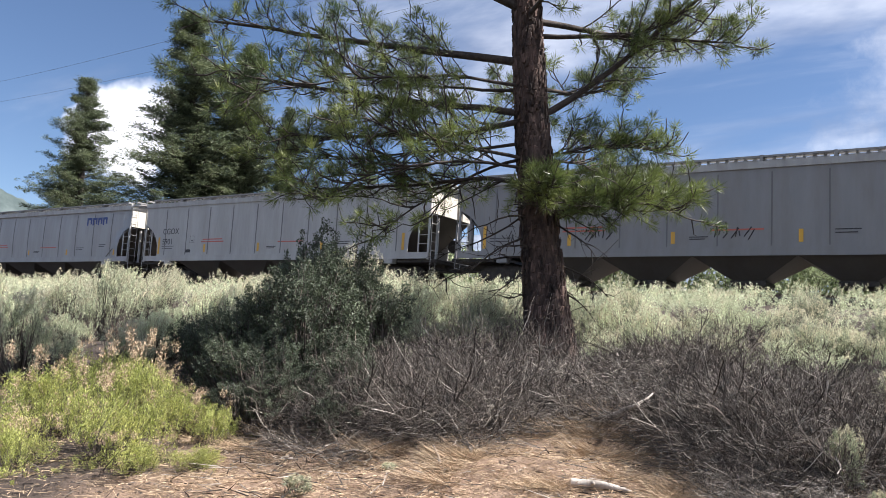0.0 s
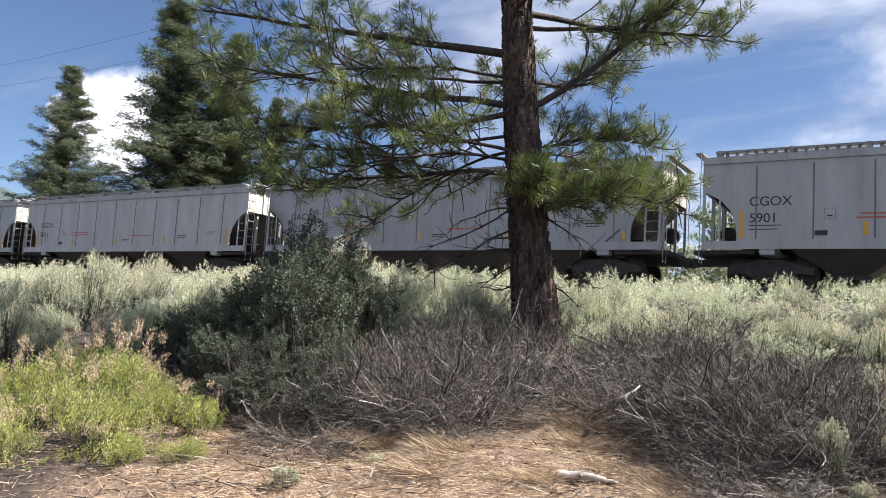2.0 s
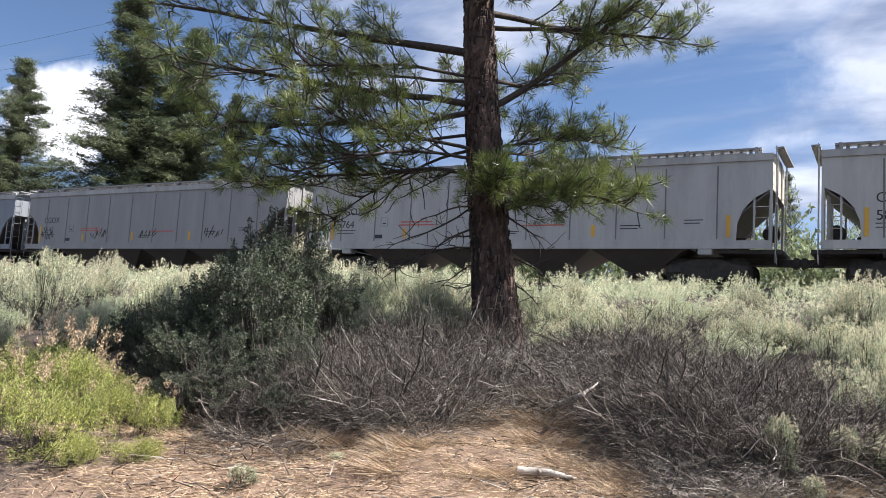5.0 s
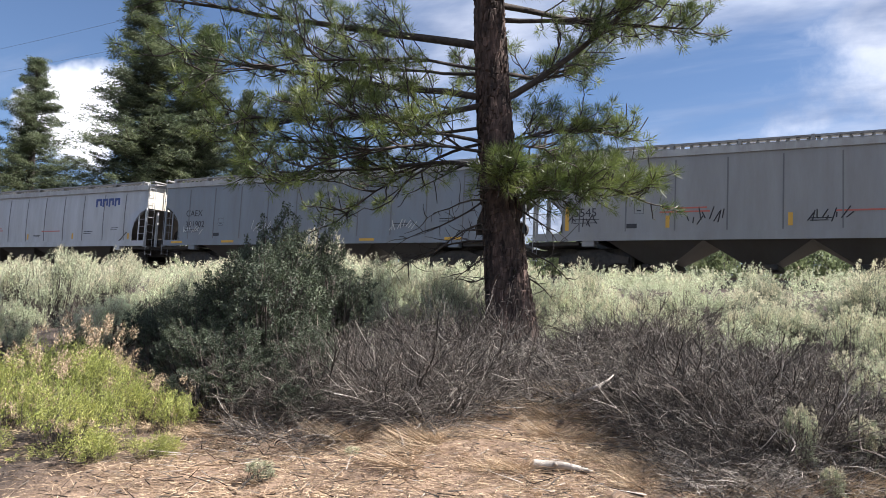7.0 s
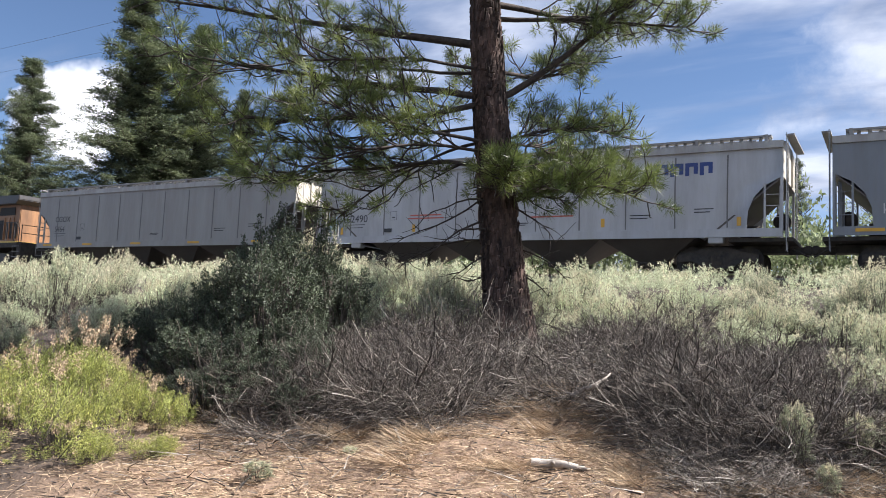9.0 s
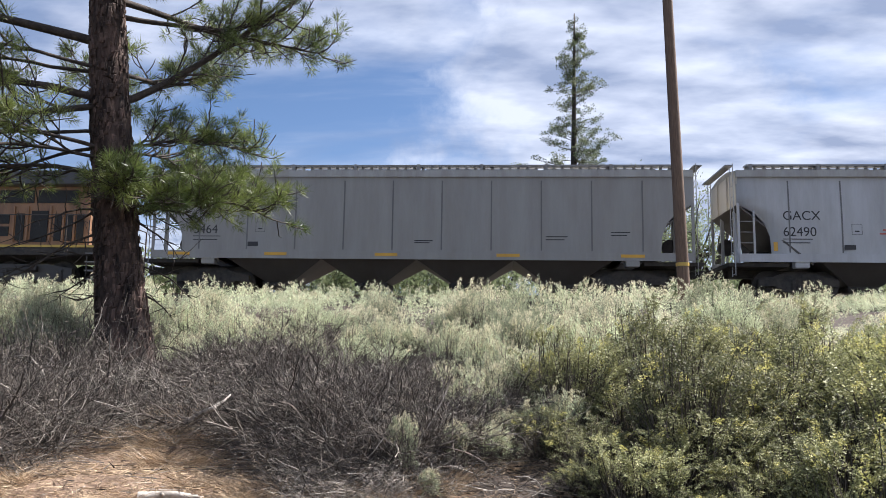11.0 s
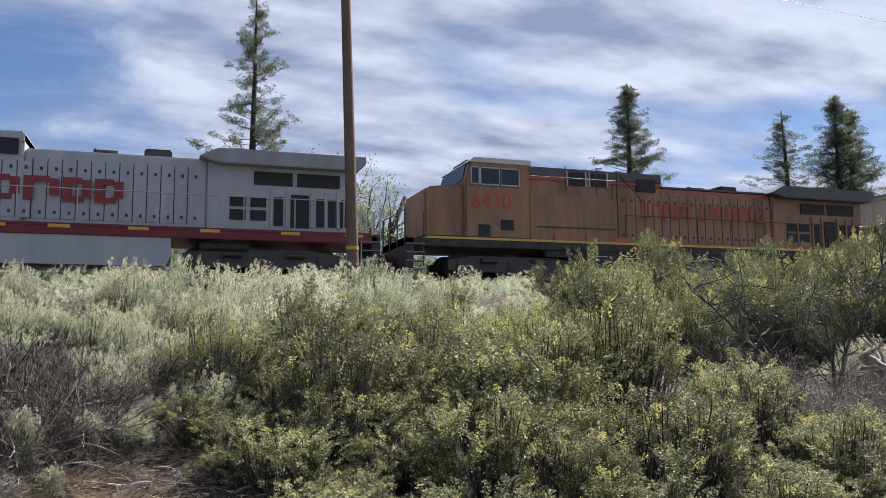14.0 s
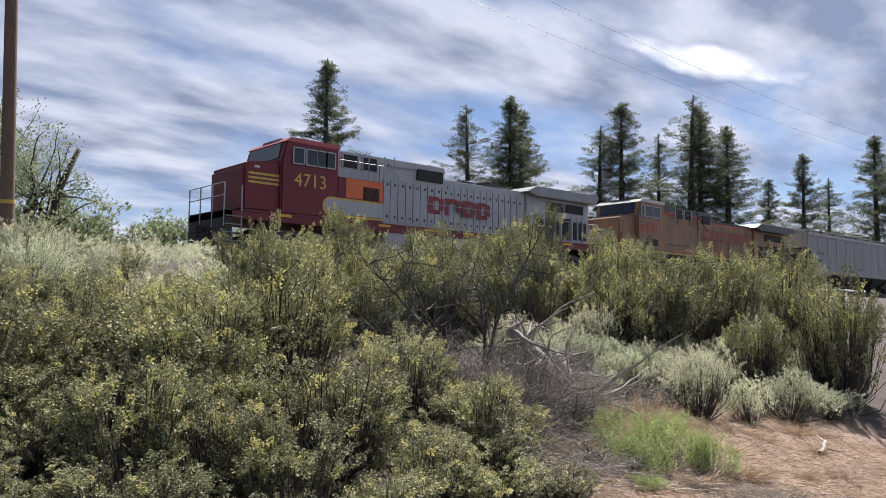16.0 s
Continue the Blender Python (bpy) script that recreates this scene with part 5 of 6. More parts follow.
def build_dead():
    kinds = [dead_brush(80 + k, 0.75, 1.5, 130) for k in range(3)]
    for k in kinds:
        tagged(k, "tangled leafless grey brush on the ground", "dead brush", "dead brush round the pine")
    spots = [(-2.3, 6.2, 1.0, 1.15), (-1.6, 6.8, 0.95, 1.1), (-2.9, 6.7, 0.9, 1.3), (-0.7, 6.9, 1.0, 0.8), (0.3, 6.6, 1.05, 0.65), (1.1, 6.2, 0.9, 0.6), (0.5, 5.7, 1.0, 0.85),
             (-2.2, 5.3, 0.85, 0.8), (-1.5, 5.7, 0.8, 0.8), (0.3, 5.1, 0.8, 0.8), (-1.9, 4.7, 0.7, 0.6), (-1.3, 4.75, 0.6, 0.55), (-2.5, 4.4, 0.7, 0.6), (-1.55, 4.3, 0.55, 0.4)]
    spots += [(7.2, 4.3, 0.8, 0.5), (10.2, 6.2, 0.9, 0.7), (6.9, 3.5, 0.8, 0.35), (7.5, 3.8, 0.9, 0.35), (8.0, 4.4, 0.9, 0.4), (7.6, 4.9, 0.9, 0.5), (8.6, 4.8, 0.7, 0.4), (10.8, 5.6, 0.8, 0.5), (11.6, 6.0, 0.8, 0.5)]
    # the pile that slumps down beside the open soil
    spots += [(2.3, 3.2, 0.6, 0.6), (1.8, 4.3, 0.55, 0.5), (2.7, 2.7, 0.6, 0.6), (0.55, 4.55, 0.7, 0.75), (0.95, 4.9, 0.8, 0.8), (0.75, 4.15, 0.6, 0.65), (0.5, 4.9, 0.75, 0.8), (0.85, 3.8, 0.5, 0.5), (0.45, 4.15, 0.45, 0.5)]
    rs = np.random.RandomState(44)
    for cx, cy, n, sx, sy in ((-2.2, 5.6, 20, 0.7, 0.6), (0.5, 5.8, 10, 0.8, 0.4), (-1.2, 7.2, 6, 0.8, 0.4), (0.9, 5.2, 3, 0.3, 0.3), (-2.1, 4.9, 9, 0.6, 0.35), (-0.6, 5.2, 9, 0.5, 0.2), (0.9, 4.9, 2, 0.2, 0.2)):
        spots += [(cx + rs.normal(0, sx), cy + rs.normal(0, sy), rs.uniform(0.6, 0.95), rs.uniform(0.7, 1.1)) for _ in range(n)]
    spots += [(x, y, 0.8, 0.9) for x, y in ((-6.5, 8.5), (-8.5, 9.0), (-1.0, 9.5), (1.8, 8.3), (0.4, 10.5), (-10.5, 10.0), (3.2, 9.4), (-4.5, 10.5), (-3.0, 9.2), (8.5, 8.2), (11.0, 7.4))]
    spots = [s for s in spots if math.hypot((s[0] + 0.5) / 0.7, (s[1] - 4.2) / 1.15) > 1.0]
    # paler tangle about the uprooted log
    pale = tagged(dead_brush(85, 0.8, 1.5, 130, bleached=0.6), "bleached tangle of dead twigs about a fallen log", "dead brush", "dead brush round the pine")
    plant([pale], [(8.5, 5.5, 1.0, 0.9), (9.1, 6.1, 1.1, 1.0), (8.9, 5.2, 0.9, 0.7), (8.1, 5.9, 0.9, 0.8), (9.7, 5.7, 0.9, 0.6), (-2.4, 5.9, 0.8, 0.9), (-1.0, 6.2, 0.75, 0.8), (0.9, 5.6, 0.8, 0.7), (-1.6, 5.3, 0.6, 0.6), (0.2, 5.6, 0.7, 0.8), (0.75, 4.0, 0.5, 0.6), (0.95, 4.45, 0.6, 0.65), (0.6, 4.4, 0.5, 0.7), (8.35, 5.1, 0.9, 1.0), (8.6, 4.85, 0.8, 0.9), (8.2, 5.5, 1.0, 1.05), (8.1, 5.1, 0.9, 1.0), (1.2, 5.1, 0.7, 0.7), (1.55, 5.6, 0.75, 0.7), (0.6, 5.5, 0.7, 0.7), (1.1, 5.9, 0.8, 0.7)], 16)
    # low growth on the sight line to the foot of the pine
    spots = [(x, y, s * 0.75, t * 0.5) if abs(x - (1.6 - 0.46 * (y + 1))) < 0.5 and 4.6 < y < 7.6 else (x, y, s, t) for x, y, s, t in spots]
    plant(kinds, spots, 10)


def build_rabbit():
    kinds = [tagged(rabbitbrush(90 + k, RABBIT), "bright green rabbitbrush with dry tan seed heads", "rabbitbrush", "rabbitbrush by the open ground") for k in range(2)]
    plant(kinds, [(-4.6, 3.5, 1.0, 1.0), (-4.0, 2.9, 0.95, 0.9), (-5.3, 3.9, 1.05, 1.0), (-5.0, 3.0, 1.0, 0.9), (-3.7, 3.5, 0.75, 0.8), (-6.2, 4.3, 1.0, 0.9), (-5.9, 3.4, 1.0, 0.9), (-4.3, 2.3, 0.8, 0.7), (-3.6, 2.7, 0.7, 0.6), (-3.3, 3.1, 0.55, 0.6), (-4.9, 2.4, 0.8, 0.75), (-5.6, 2.7, 0.9, 0.8), (-4.2, 3.6, 0.8, 0.9)], 12)
    fresh = tagged(rabbitbrush(93, RABBIT_PALE), "pale fresh-green rabbitbrush mound beside sandy soil", "rabbitbrush", "rabbitbrush by the open ground")
    plant([fresh], [(8.35, 3.35, 0.8, 1.0), (8.75, 3.6, 0.8, 1.05), (9.0, 3.15, 0.6, 1.2), (7.95, 3.35, 0.65, 0.9), (8.6, 3.95, 0.75, 0.9), (9.6, 4.0, 0.5, 0.8), (10.3, 4.3, 0.5, 0.7), (7.6, 2.9, 0.4, 0.6), (9.2, 3.5, 0.5, 1.0), (8.2, 3.7, 0.55, 0.9)], 18)
    near = tagged(sage(20, 0.8, 1.0, 0.75), "pale straw-tipped sagebrush beside dead brush", "sagebrush", "sagebrush on the bank")
    plant([near], [(2.3, 6.9, 1.0, 0.9), (1.8, 7.3, 0.9, 0.9), (2.7, 7.4, 1.0, 0.95), (1.9, 6.2, 0.75, 0.8), (-6.4, 6.4, 1.0, 1.0), (-7.2, 5.6, 0.9, 0.9), (-7.6, 7.0, 1.1, 1.0), (-6.0, 7.4, 1.0, 1.0), (-5.6, 8.3, 1.0, 1.0), (-3.4, 7.6, 0.95, 0.95), (-3.1, 7.1, 0.8, 0.8), (-3.8, 8.2, 1.0, 1.0), (-2.0, 8.4, 1.0, 0.9), (-1.3, 7.9, 0.9, 0.85), (-4.3, 7.3, 0.9, 0.85), (-3.7, 6.9, 0.8, 0.8), (-4.6, 8.0, 1.0, 0.9), (1.8, 5.6, 0.85, 0.75), (2.1, 5.0, 0.7, 0.7), (1.5, 6.6, 0.85, 0.85), (1.2, 7.3, 0.9, 0.85), (0.3, 7.6, 0.9, 0.85), (1.7, 4.9, 0.5, 0.7), (1.5, 5.35, 0.7, 0.75), (1.6, 4.55, 0.5, 0.7), (1.3, 5.8, 0.7, 0.75)], 17)
    tuft = tagged(sage(19, 0.62, 0.4, 0.6, 60, 60), "small pale green sagebrush tuft", "sagebrush")
    plant([tuft], [(1.05, 4.25, 0.6, 1.2), (1.4, 4.35, 0.55, 1.1), (1.25, 3.98, 0.38, 0.9), (-1.75, 3.55, 0.35, 0.4), (-2.1, 3.0, 0.6, 0.4)], 13)
    dusty = tagged(sage(23, 0.65, 0.8, 0.1), "low dusty grey-green sagebrush by the clearing", "sagebrush", "sagebrush on the bank")
    plant([dusty], [(11.3, 5.9, 1.0, 1.0), (12.4, 6.3, 1.1, 0.9), (10.6, 6.6, 1.0, 1.0), (13.3, 5.6, 1.0, 0.9), (11.9, 7.0, 1.1, 1.0), (10.4, 5.6, 0.8, 0.8), (12.8, 7.2, 1.0, 1.0), (11.2, 7.6, 1.0, 1.0), (14.4, 6.6, 1.0, 1.0)], 20)


def build_tufts():
    kinds = [tagged(dry_tuft(150 + k), "slumped tuft of dry tan grass on the soil", "dry grass", "dry grass tufts") for k in range(3)]
    rs = np.random.RandomState(46)
    spots = []
    for cx, cy, n, sx, sy in ((0.2, 4.2, 11, 0.5, 0.45), (-2.6, 4.2, 7, 0.6, 0.3), (-0.9, 5.1, 7, 0.5, 0.35), (-3.9, 3.9, 7, 0.5, 0.3), (7.8, 4.1, 16, 0.7, 0.6), (10.8, 4.2, 26, 1.1, 0.9), (-0.7, 4.6, 9, 0.7, 0.3), (1.4, 4.4, 6, 0.4, 0.4), (-1.2, 3.8, 7, 0.5, 0.25), (-0.5, 5.2, 5, 0.35, 0.3)):
        spots += [(cx + rs.normal(0, sx), cy + rs.normal(0, sy), rs.uniform(0.6, 1.1), rs.uniform(0.5, 0.95)) for _ in range(n)]
    plant(kinds, spots, 15)


# ---- the near pine ----
def trunk_at(z):
    """The pine's axis and radius at a height."""
    s = z - 0.85
    return np.array([-2.5 - 0.17 * s + 0.009 * s * s, 7.75 + 0.01 * s, z]), 0.07 * math.exp(-s * 2.2) + 0.258 - 0.018 * s


def build_pine():
    rs = np.random.RandomState(4)
    thing = new("pine_tree")
    zs = np.linspace(0.55, 10.5, 60)
    sides = 40
    verts, faces = [], []
    for k, z in enumerate(zs):
        c, r = trunk_at(z)
        for i in range(sides):
            a = i * 2 * math.pi / sides
            plate = noise.noise(Vector((math.cos(a) * 3.2, math.sin(a) * 3.2, z * 1.3))) * 0.022 + noise.noise(Vector((math.cos(a) * 8, math.sin(a) * 8, z * 3))) * 0.018
            rr = max(0.03, r) + plate
            verts.append((c[0] + rr * math.cos(a), c[1] + rr * math.sin(a), z))
    for k in range(len(zs) - 1):
        for i in range(sides):
            a, b = k * sides + i, k * sides + (i + 1) % sides
            faces.append((a, b, b + sides, a + sides))
    mesh_object("trunk", verts, faces, BARK, thing, smooth=True, label="furrowed dark trunk, sunlit reddish on one edge")
    # loose plates of bark
    n = 2400
    z = rs.uniform(0.75, 7.5, n)
    az = rs.uniform(0, 2 * math.pi, n)
    v, f = [], []
    for k in range(n):
        c, r = trunk_at(z[k])
        w, h, d = rs.uniform(0.018, 0.05) / max(r, 0.1) / 2, rs.uniform(0.02, 0.085), rs.uniform(0.006, 0.022)
        lean = rs.normal(0, 0.8)
        ring = []
        for da, dz, dd in ((-w, -h, 0), (w, -h * 0.8, 0), (w * 0.9, h, 0), (-w, h * 0.9, 0), (-w * 0.7, -h * 0.8, d), (w * 0.7, -h * 0.6, d), (w * 0.6, h * 0.8, d), (-w * 0.7, h * 0.7, d)):
            a = az[k] + da + dz * lean
            rr = r + 0.008 + dd
            ring.append((c[0] + rr * math.cos(a), c[1] + rr * math.sin(a), z[k] + dz))
        b = len(v)
        v += ring
        f += [(b + 4, b + 5, b + 6, b + 7), (b, b + 1, b + 5, b + 4), (b + 1, b + 2, b + 6, b + 5), (b + 2, b + 3, b + 7, b + 6), (b + 3, b, b + 4, b + 7)]
    mesh_object("bark_plates", v, f, BARK, thing)
    right = unit(np.array([0.82, 0.57, 0.0]))
    away = np.array([-0.57, 0.82, 0.0])
    twig_paths, tufts = [], []

    def limb(z, azd, rise, length, bend, leafy=1.0, thick=1.0, bare=0.3):
        """A limb at a height on the trunk, turned from the view's right, with side shoots that curve up into tufts."""
        c, r = trunk_at(z)
        a = radians(azd)
        way = right * math.cos(a) + away * math.sin(a) + np.array([0, 0, rise])
        n = 14
        pts = curve_path(c, way, length, (0, 0, bend), n, rs, 0.06)
        r0 = (0.014 + 0.013 * length) * thick
        v, f = tubes([(pts, np.linspace(r0, r0 * 0.25, n))], 8)
        mesh_object("limb", v, f, LIMB, thing, smooth=True)
        along = unit(pts[-1] - pts[0])
        flat = unit(np.cross(along, np.array([0, 0, 1.0])))
        hand = 1
        for k in range(max(2, int(n * bare)), n):
            for _ in range(2):
                hand = -hand
                side = unit(along * rs.uniform(0.5, 1.3) + flat * hand * rs.uniform(0.2, 1.0) + np.array([0, 0, rs.uniform(-0.55, 0.5)]))
                ln = rs.uniform(0.4, 1.0) * (1.25 - 0.6 * k / n) * min(1.0, length / 2.4)
                sub = curve_path(pts[k], side, ln, (0, 0, rs.uniform(-0.2, 1.3)), 7, rs, 0.17)
                twig_paths.append((sub, np.linspace(0.012, 0.006, 7)))
                if rs.uniform() < leafy:
                    tufts.append((sub[-1], unit(sub[-1] - sub[-2]), rs.uniform(0.85, 1.2)))
                for j in range(2, 7):
                    if rs.uniform() < 0.72:
                        shoot = curve_path(sub[j], unit(rs.normal(0, 0.7, 3) + unit(sub[-1] - sub[0]) + np.array([0, 0, 0.2])), rs.uniform(0.1, 0.38), (0, 0, rs.uniform(0.0, 1.2)), 5, rs, 0.16)
                        twig_paths.append((shoot, np.linspace(0.008, 0.005, 5)))
                        if rs.uniform() < leafy * 0.9:
                            tufts.append((shoot[-1], unit(shoot[-1] - shoot[-2]), rs.uniform(0.75, 1.15)))
        tufts.append((pts[-1], unit(pts[-1] - pts[-2]), 1.1))

    # the limbs that stand out against the sky
    limb(3.88, -4, 0.44, 3.7, 0.2, 0.95, 0.8, 0.2)
    limb(5.02, 4, 0.06, 2.6, -0.2, 0.85, 0.8)
    limb(2.5, -10, 0.55, 1.75, -1.2, 0.9, 1.1)
    limb(2.62, -48, 0.1, 1.15, -0.4, 0.75, 0.6, 0.1)
    limb(2.66, -85, 0.1, 0.9, -0.3, 0.65, 0.5, 0.1)
    limb(2.8, 18, 0.2, 1.5, -0.6, 0.9, 0.6, 0.15)
    limb(3.35, -12, 0.1, 1.5, -0.2, 0.7, 0.5, 0.2)
    limb(4.62, 175, 0.13, 4.4, 0.15, 0.95, 0.85, 0.25)
    limb(3.93, 178, 0.06, 4.0, 0.15, 0.95, 0.75, 0.25)
    limb(3.9, 192, -0.36, 3.2, 0.3, 0.95, 0.75, 0.2)
    limb(4.3, 196, -0.05, 3.6, 0.1, 0.95, 0.4, 0.25)
    limb(3.55, 170, -0.1, 3.5, 0.1, 0.95, 0.4, 0.2)
    limb(3.2, 196, 0.12, 2.9, -0.5, 0.95, 0.45, 0.15)
    limb(2.98, 184, 0.22, 2.7, -0.55, 0.65, 0.65, 0.2)
    limb(3.3, 205, 0.05, 2.4, -0.3, 0.8, 0.6, 0.3)
    limb(3.35, 148, 0.1, 2.7, -0.1, 0.7, 0.5)
    limb(3.3, 35, 0.2, 2.0, -0.3, 0.7, 0.6)
    limb(4.3, 40, 0.25, 2.4, 0.0, 0.8, 0.7)
    limb(4.25, 150, 0.1, 3.0, 0.1, 0.8, 0.5)
    limb(4.45, 100, 0.2, 2.4, 0.0, 0.8, 0.6)
    # higher limbs, mostly overhead
    for z, azd, rise, length, bend in ((5.35, 190, 0.1, 3.6, 0.0), (5.5, -12, 0.25, 3.4, 0.0), (5.25, 28, 0.1, 2.8, 0.0), (5.2, -85, 0.3, 1.6, 0.0), (5.9, 172, 0.3, 3.4, 0.1), (6.3, 20, 0.3, 2.8, 0.1), (6.8, 185, 0.4, 2.8, 0.1), (7.3, -20, 0.4, 2.4, 0.1), (7.9, 120, 0.4, 2.2, 0.1), (8.6, 30, 0.4, 1.8, 0.1), (9.2, 200, 0.5, 1.5, 0.1)):
        limb(z, azd, rise, length, bend)
    # bare low snags
    for z, azd, length in ((2.35, 190, 1.3), (2.1, 172, 1.5), (2.0, -8, 0.9), (2.55, 205, 1.2), (1.75, 5, 0.8), (2.6, -35, 1.1), (2.2, 230, 0.8), (1.6, 200, 0.5), (2.7, 165, 1.6), (1.9, 215, 0.7)):
        c, r = trunk_at(z)
        a = radians(azd)
        pts = curve_path(c, right * math.cos(a) + away * math.sin(a) + np.array([0, 0, rs.uniform(-0.3, 0.2)]), length, (0, 0, -0.5), 8, rs, 0.14)
        twig_paths.append((pts, np.linspace(0.016, 0.004, 8)))
        for k in range(2, 8):
            for _ in range(2):
                sub = curve_path(pts[k], unit(rs.normal(size=3) + unit(pts[-1] - pts[0]) * 0.5), rs.uniform(0.1, 0.4), (0, 0, -0.2), 5, rs, 0.2)
                twig_paths.append((sub, np.linspace(0.006, 0.002, 5)))
    v, f = tubes(twig_paths, 4)
    mesh_object("twigs", v, f, LIMB, thing)
    cs, ws, ls = [], [], []
    per = 70
    for c, d, s in tufts:
        back = rs.uniform(-0.01, 0.09, per)[:, None]
        cs.append(c - d * back)
        ws.append(unit(d * 0.75 + unit(rs.normal(size=(per, 3))) * 0.95 + np.array([0, 0, 0.06])))
        ls.append(rs.uniform(0.12, 0.185, per) * s)
    c, w, ln = np.concatenate(cs), np.concatenate(ws), np.concatenate(ls)
    v, f = blades(c, w, ln, np.full(len(c), 0.0038), rs)
    mesh_object("needles", v, f, NEEDLE, thing, label="long green needles in tufts")
    tagged(thing, "ponderosa-like pine with dark furrowed trunk and long-needled limbs", "pine tree")


# ---- distant conifers ----
def conifer(seed, height=20.0, spread_r=3.4, gaps=0.15, bare_below=0.16, dense=1.0, name="conifer"):
    rs = np.random.RandomState(seed)
    thing = new(name)
    axis = curve_path((0, 0, -0.5), (0.0, 0.0, 1), height + 0.5, (0, 0, 0), 14, rs, 0.003)
    v, f = tubes([(axis, np.linspace(height * 0.016, 0.03, 14))], 10)
    mesh_object("trunk", v, f, LIMB, thing, smooth=True)
    cs, ws, ls, limbs = [], [], [], []
    z = height * bare_below
    while z < height * 0.985:
        s = (z / height - bare_below) / (1 - bare_below)
        reach = spread_r * (1 - s) ** 0.95 * (0.6 + 0.4 * min(1, s * 5)) + 0.2
        for _ in range(rs.randint(5, 11)):
            if rs.uniform() < gaps:
                continue
            az = rs.uniform(0, 2 * math.pi)
            ln = reach * rs.uniform(0.3, 1.15)
            way = np.array([math.cos(az), math.sin(az), rs.uniform(-0.2, 0.6)])
            zl = min(z + rs.uniform(-0.3, 0.3), height * 0.985)
            c0 = np.array([np.interp(zl, axis[:, 2], axis[:, 0]), np.interp(zl, axis[:, 2], axis[:, 1]), zl])
            pts = curve_path(c0, way, ln, (0, 0, 0.35), 6, rs, 0.06)
            limbs.append((pts[::2] if len(pts) % 2 else pts[[0, 2, 5]], np.linspace(0.03, 0.008, 3)))
            knots = int((4 + ln * 4.2) * dense)
            k = rs.uniform(0.16, 1.0, knots) ** 0.75 * 5
            i = np.minimum(k.astype(int), 4)
            fr = (k - i)[:, None]
            mid = pts[i] * (1 - fr) + pts[i + 1] * fr + rs.normal(0, 0.13, (knots, 3)) + np.array([0, 0, 0.06])
            m = 27
            ball = unit(rs.normal(size=(knots * m, 3)) + np.array([0, 0, 0.25]))
            cs.append(np.repeat(mid, m, 0) + ball * rs.uniform(0.0, 0.13, (knots * m, 1)) * np.array([1.3, 1.3, 0.7]))
            ws.append(unit(ball + rs.normal(0, 0.35, ball.shape)))
            ls.append(rs.uniform(0.08, 0.19, knots * m))
        z += height * 0.018 * rs.uniform(0.6, 1.4)
    v, f = tubes(limbs, 3)
    mesh_object("limbs", v, f, LIMB, thing)
    c, w, ln = np.concatenate(cs), np.concatenate(ws), np.concatenate(ls)
    v, f = blades(c, w, ln, 0.022 * rs.uniform(0.7, 1.4, len(c)), rs)
    mesh_object("crown", v, f, CONIFER, thing)
    return thing


def build_conifers():
    kinds = [conifer(101, 20, 4.0, 0.04, 0.14, 1.6), conifer(102, 20, 4.0, 0.35), conifer(103, 20, 4.6, 0.5, 0.2), conifer(104, 20, 3.3, 0.06, 0.06, 1.6)]
    labels = ("tall dark green conifer with a pointed crown", "slender dark conifer behind the railway", "open-crowned conifer with gaps between limbs", "dense narrow dark green conifer")
    for k, lab in zip(kinds, labels):
        tagged(k, lab, "conifer", "conifers behind the railway")
    # template, x, y, height of the top above the datum, width factor
    spots = [(0, -73.0, 45, 25.8, 1.75), (1, -80.5, 48, 19.5, 1.6), (0, -52.5, 42, 27.6, 2.1), (3, -47.6, 43, 24.6, 1.7), (2, -50.0, 44, 25.0, 1.6), (1, -54.5, 44, 20.5, 1.7), (3, -43.5, 44, 19.0, 1.5), (1, -36.5, 46, 15.5, 1.3), (2, -57.0, 47, 16.0, 1.6)]
    spots += [(2, 7.4, 60, 28.6, 1.15), (1, -5.3, 66, 15.5, 1.1), (1, -20.0, 70, 17.0, 1.2), (1, 40.8, 60, 24.2, 1.7), (2, 58.7, 60, 23.2, 1.8), (1, 65.0, 60, 25.4, 1.7), (1, 69.0, 62, 25.0, 1.8), (2, 81.0, 60, 24.6, 1.9), (1, 85.8, 60, 28.6, 1.8), (2, 94.1, 60, 25.8, 1.5)]
    spots += [(2, 102.0, 60, 32.6, 1.9), (1, 106.6, 61, 31.4, 1.8), (1, 112.2, 60, 29.8, 2.0), (1, 125.3, 60, 23.2, 1.6), (1, 137.8, 60, 29.2, 1.6), (2, 147.8, 60, 26.0, 1.8), (1, 126.0, 44, 28.0, 1.7), (2, 120.0, 40, 24.0, 1.7)]
    used = set()
    for k, x, y, top, wide in spots:
        base = float(ground_height(x, y)) - 0.2
        s = (top - base) / 20.0
        ob = copy_thing(kinds[k], pose(x, y, base, 0, 0, (x * 37) % 360)) if k in used else kinds[k]
        used.add(k)
        ob.matrix_basis = pose(x, y, base, 0, 0, (x * 37) % 360)
        ob.scale = (s * wide, s * wide, s)


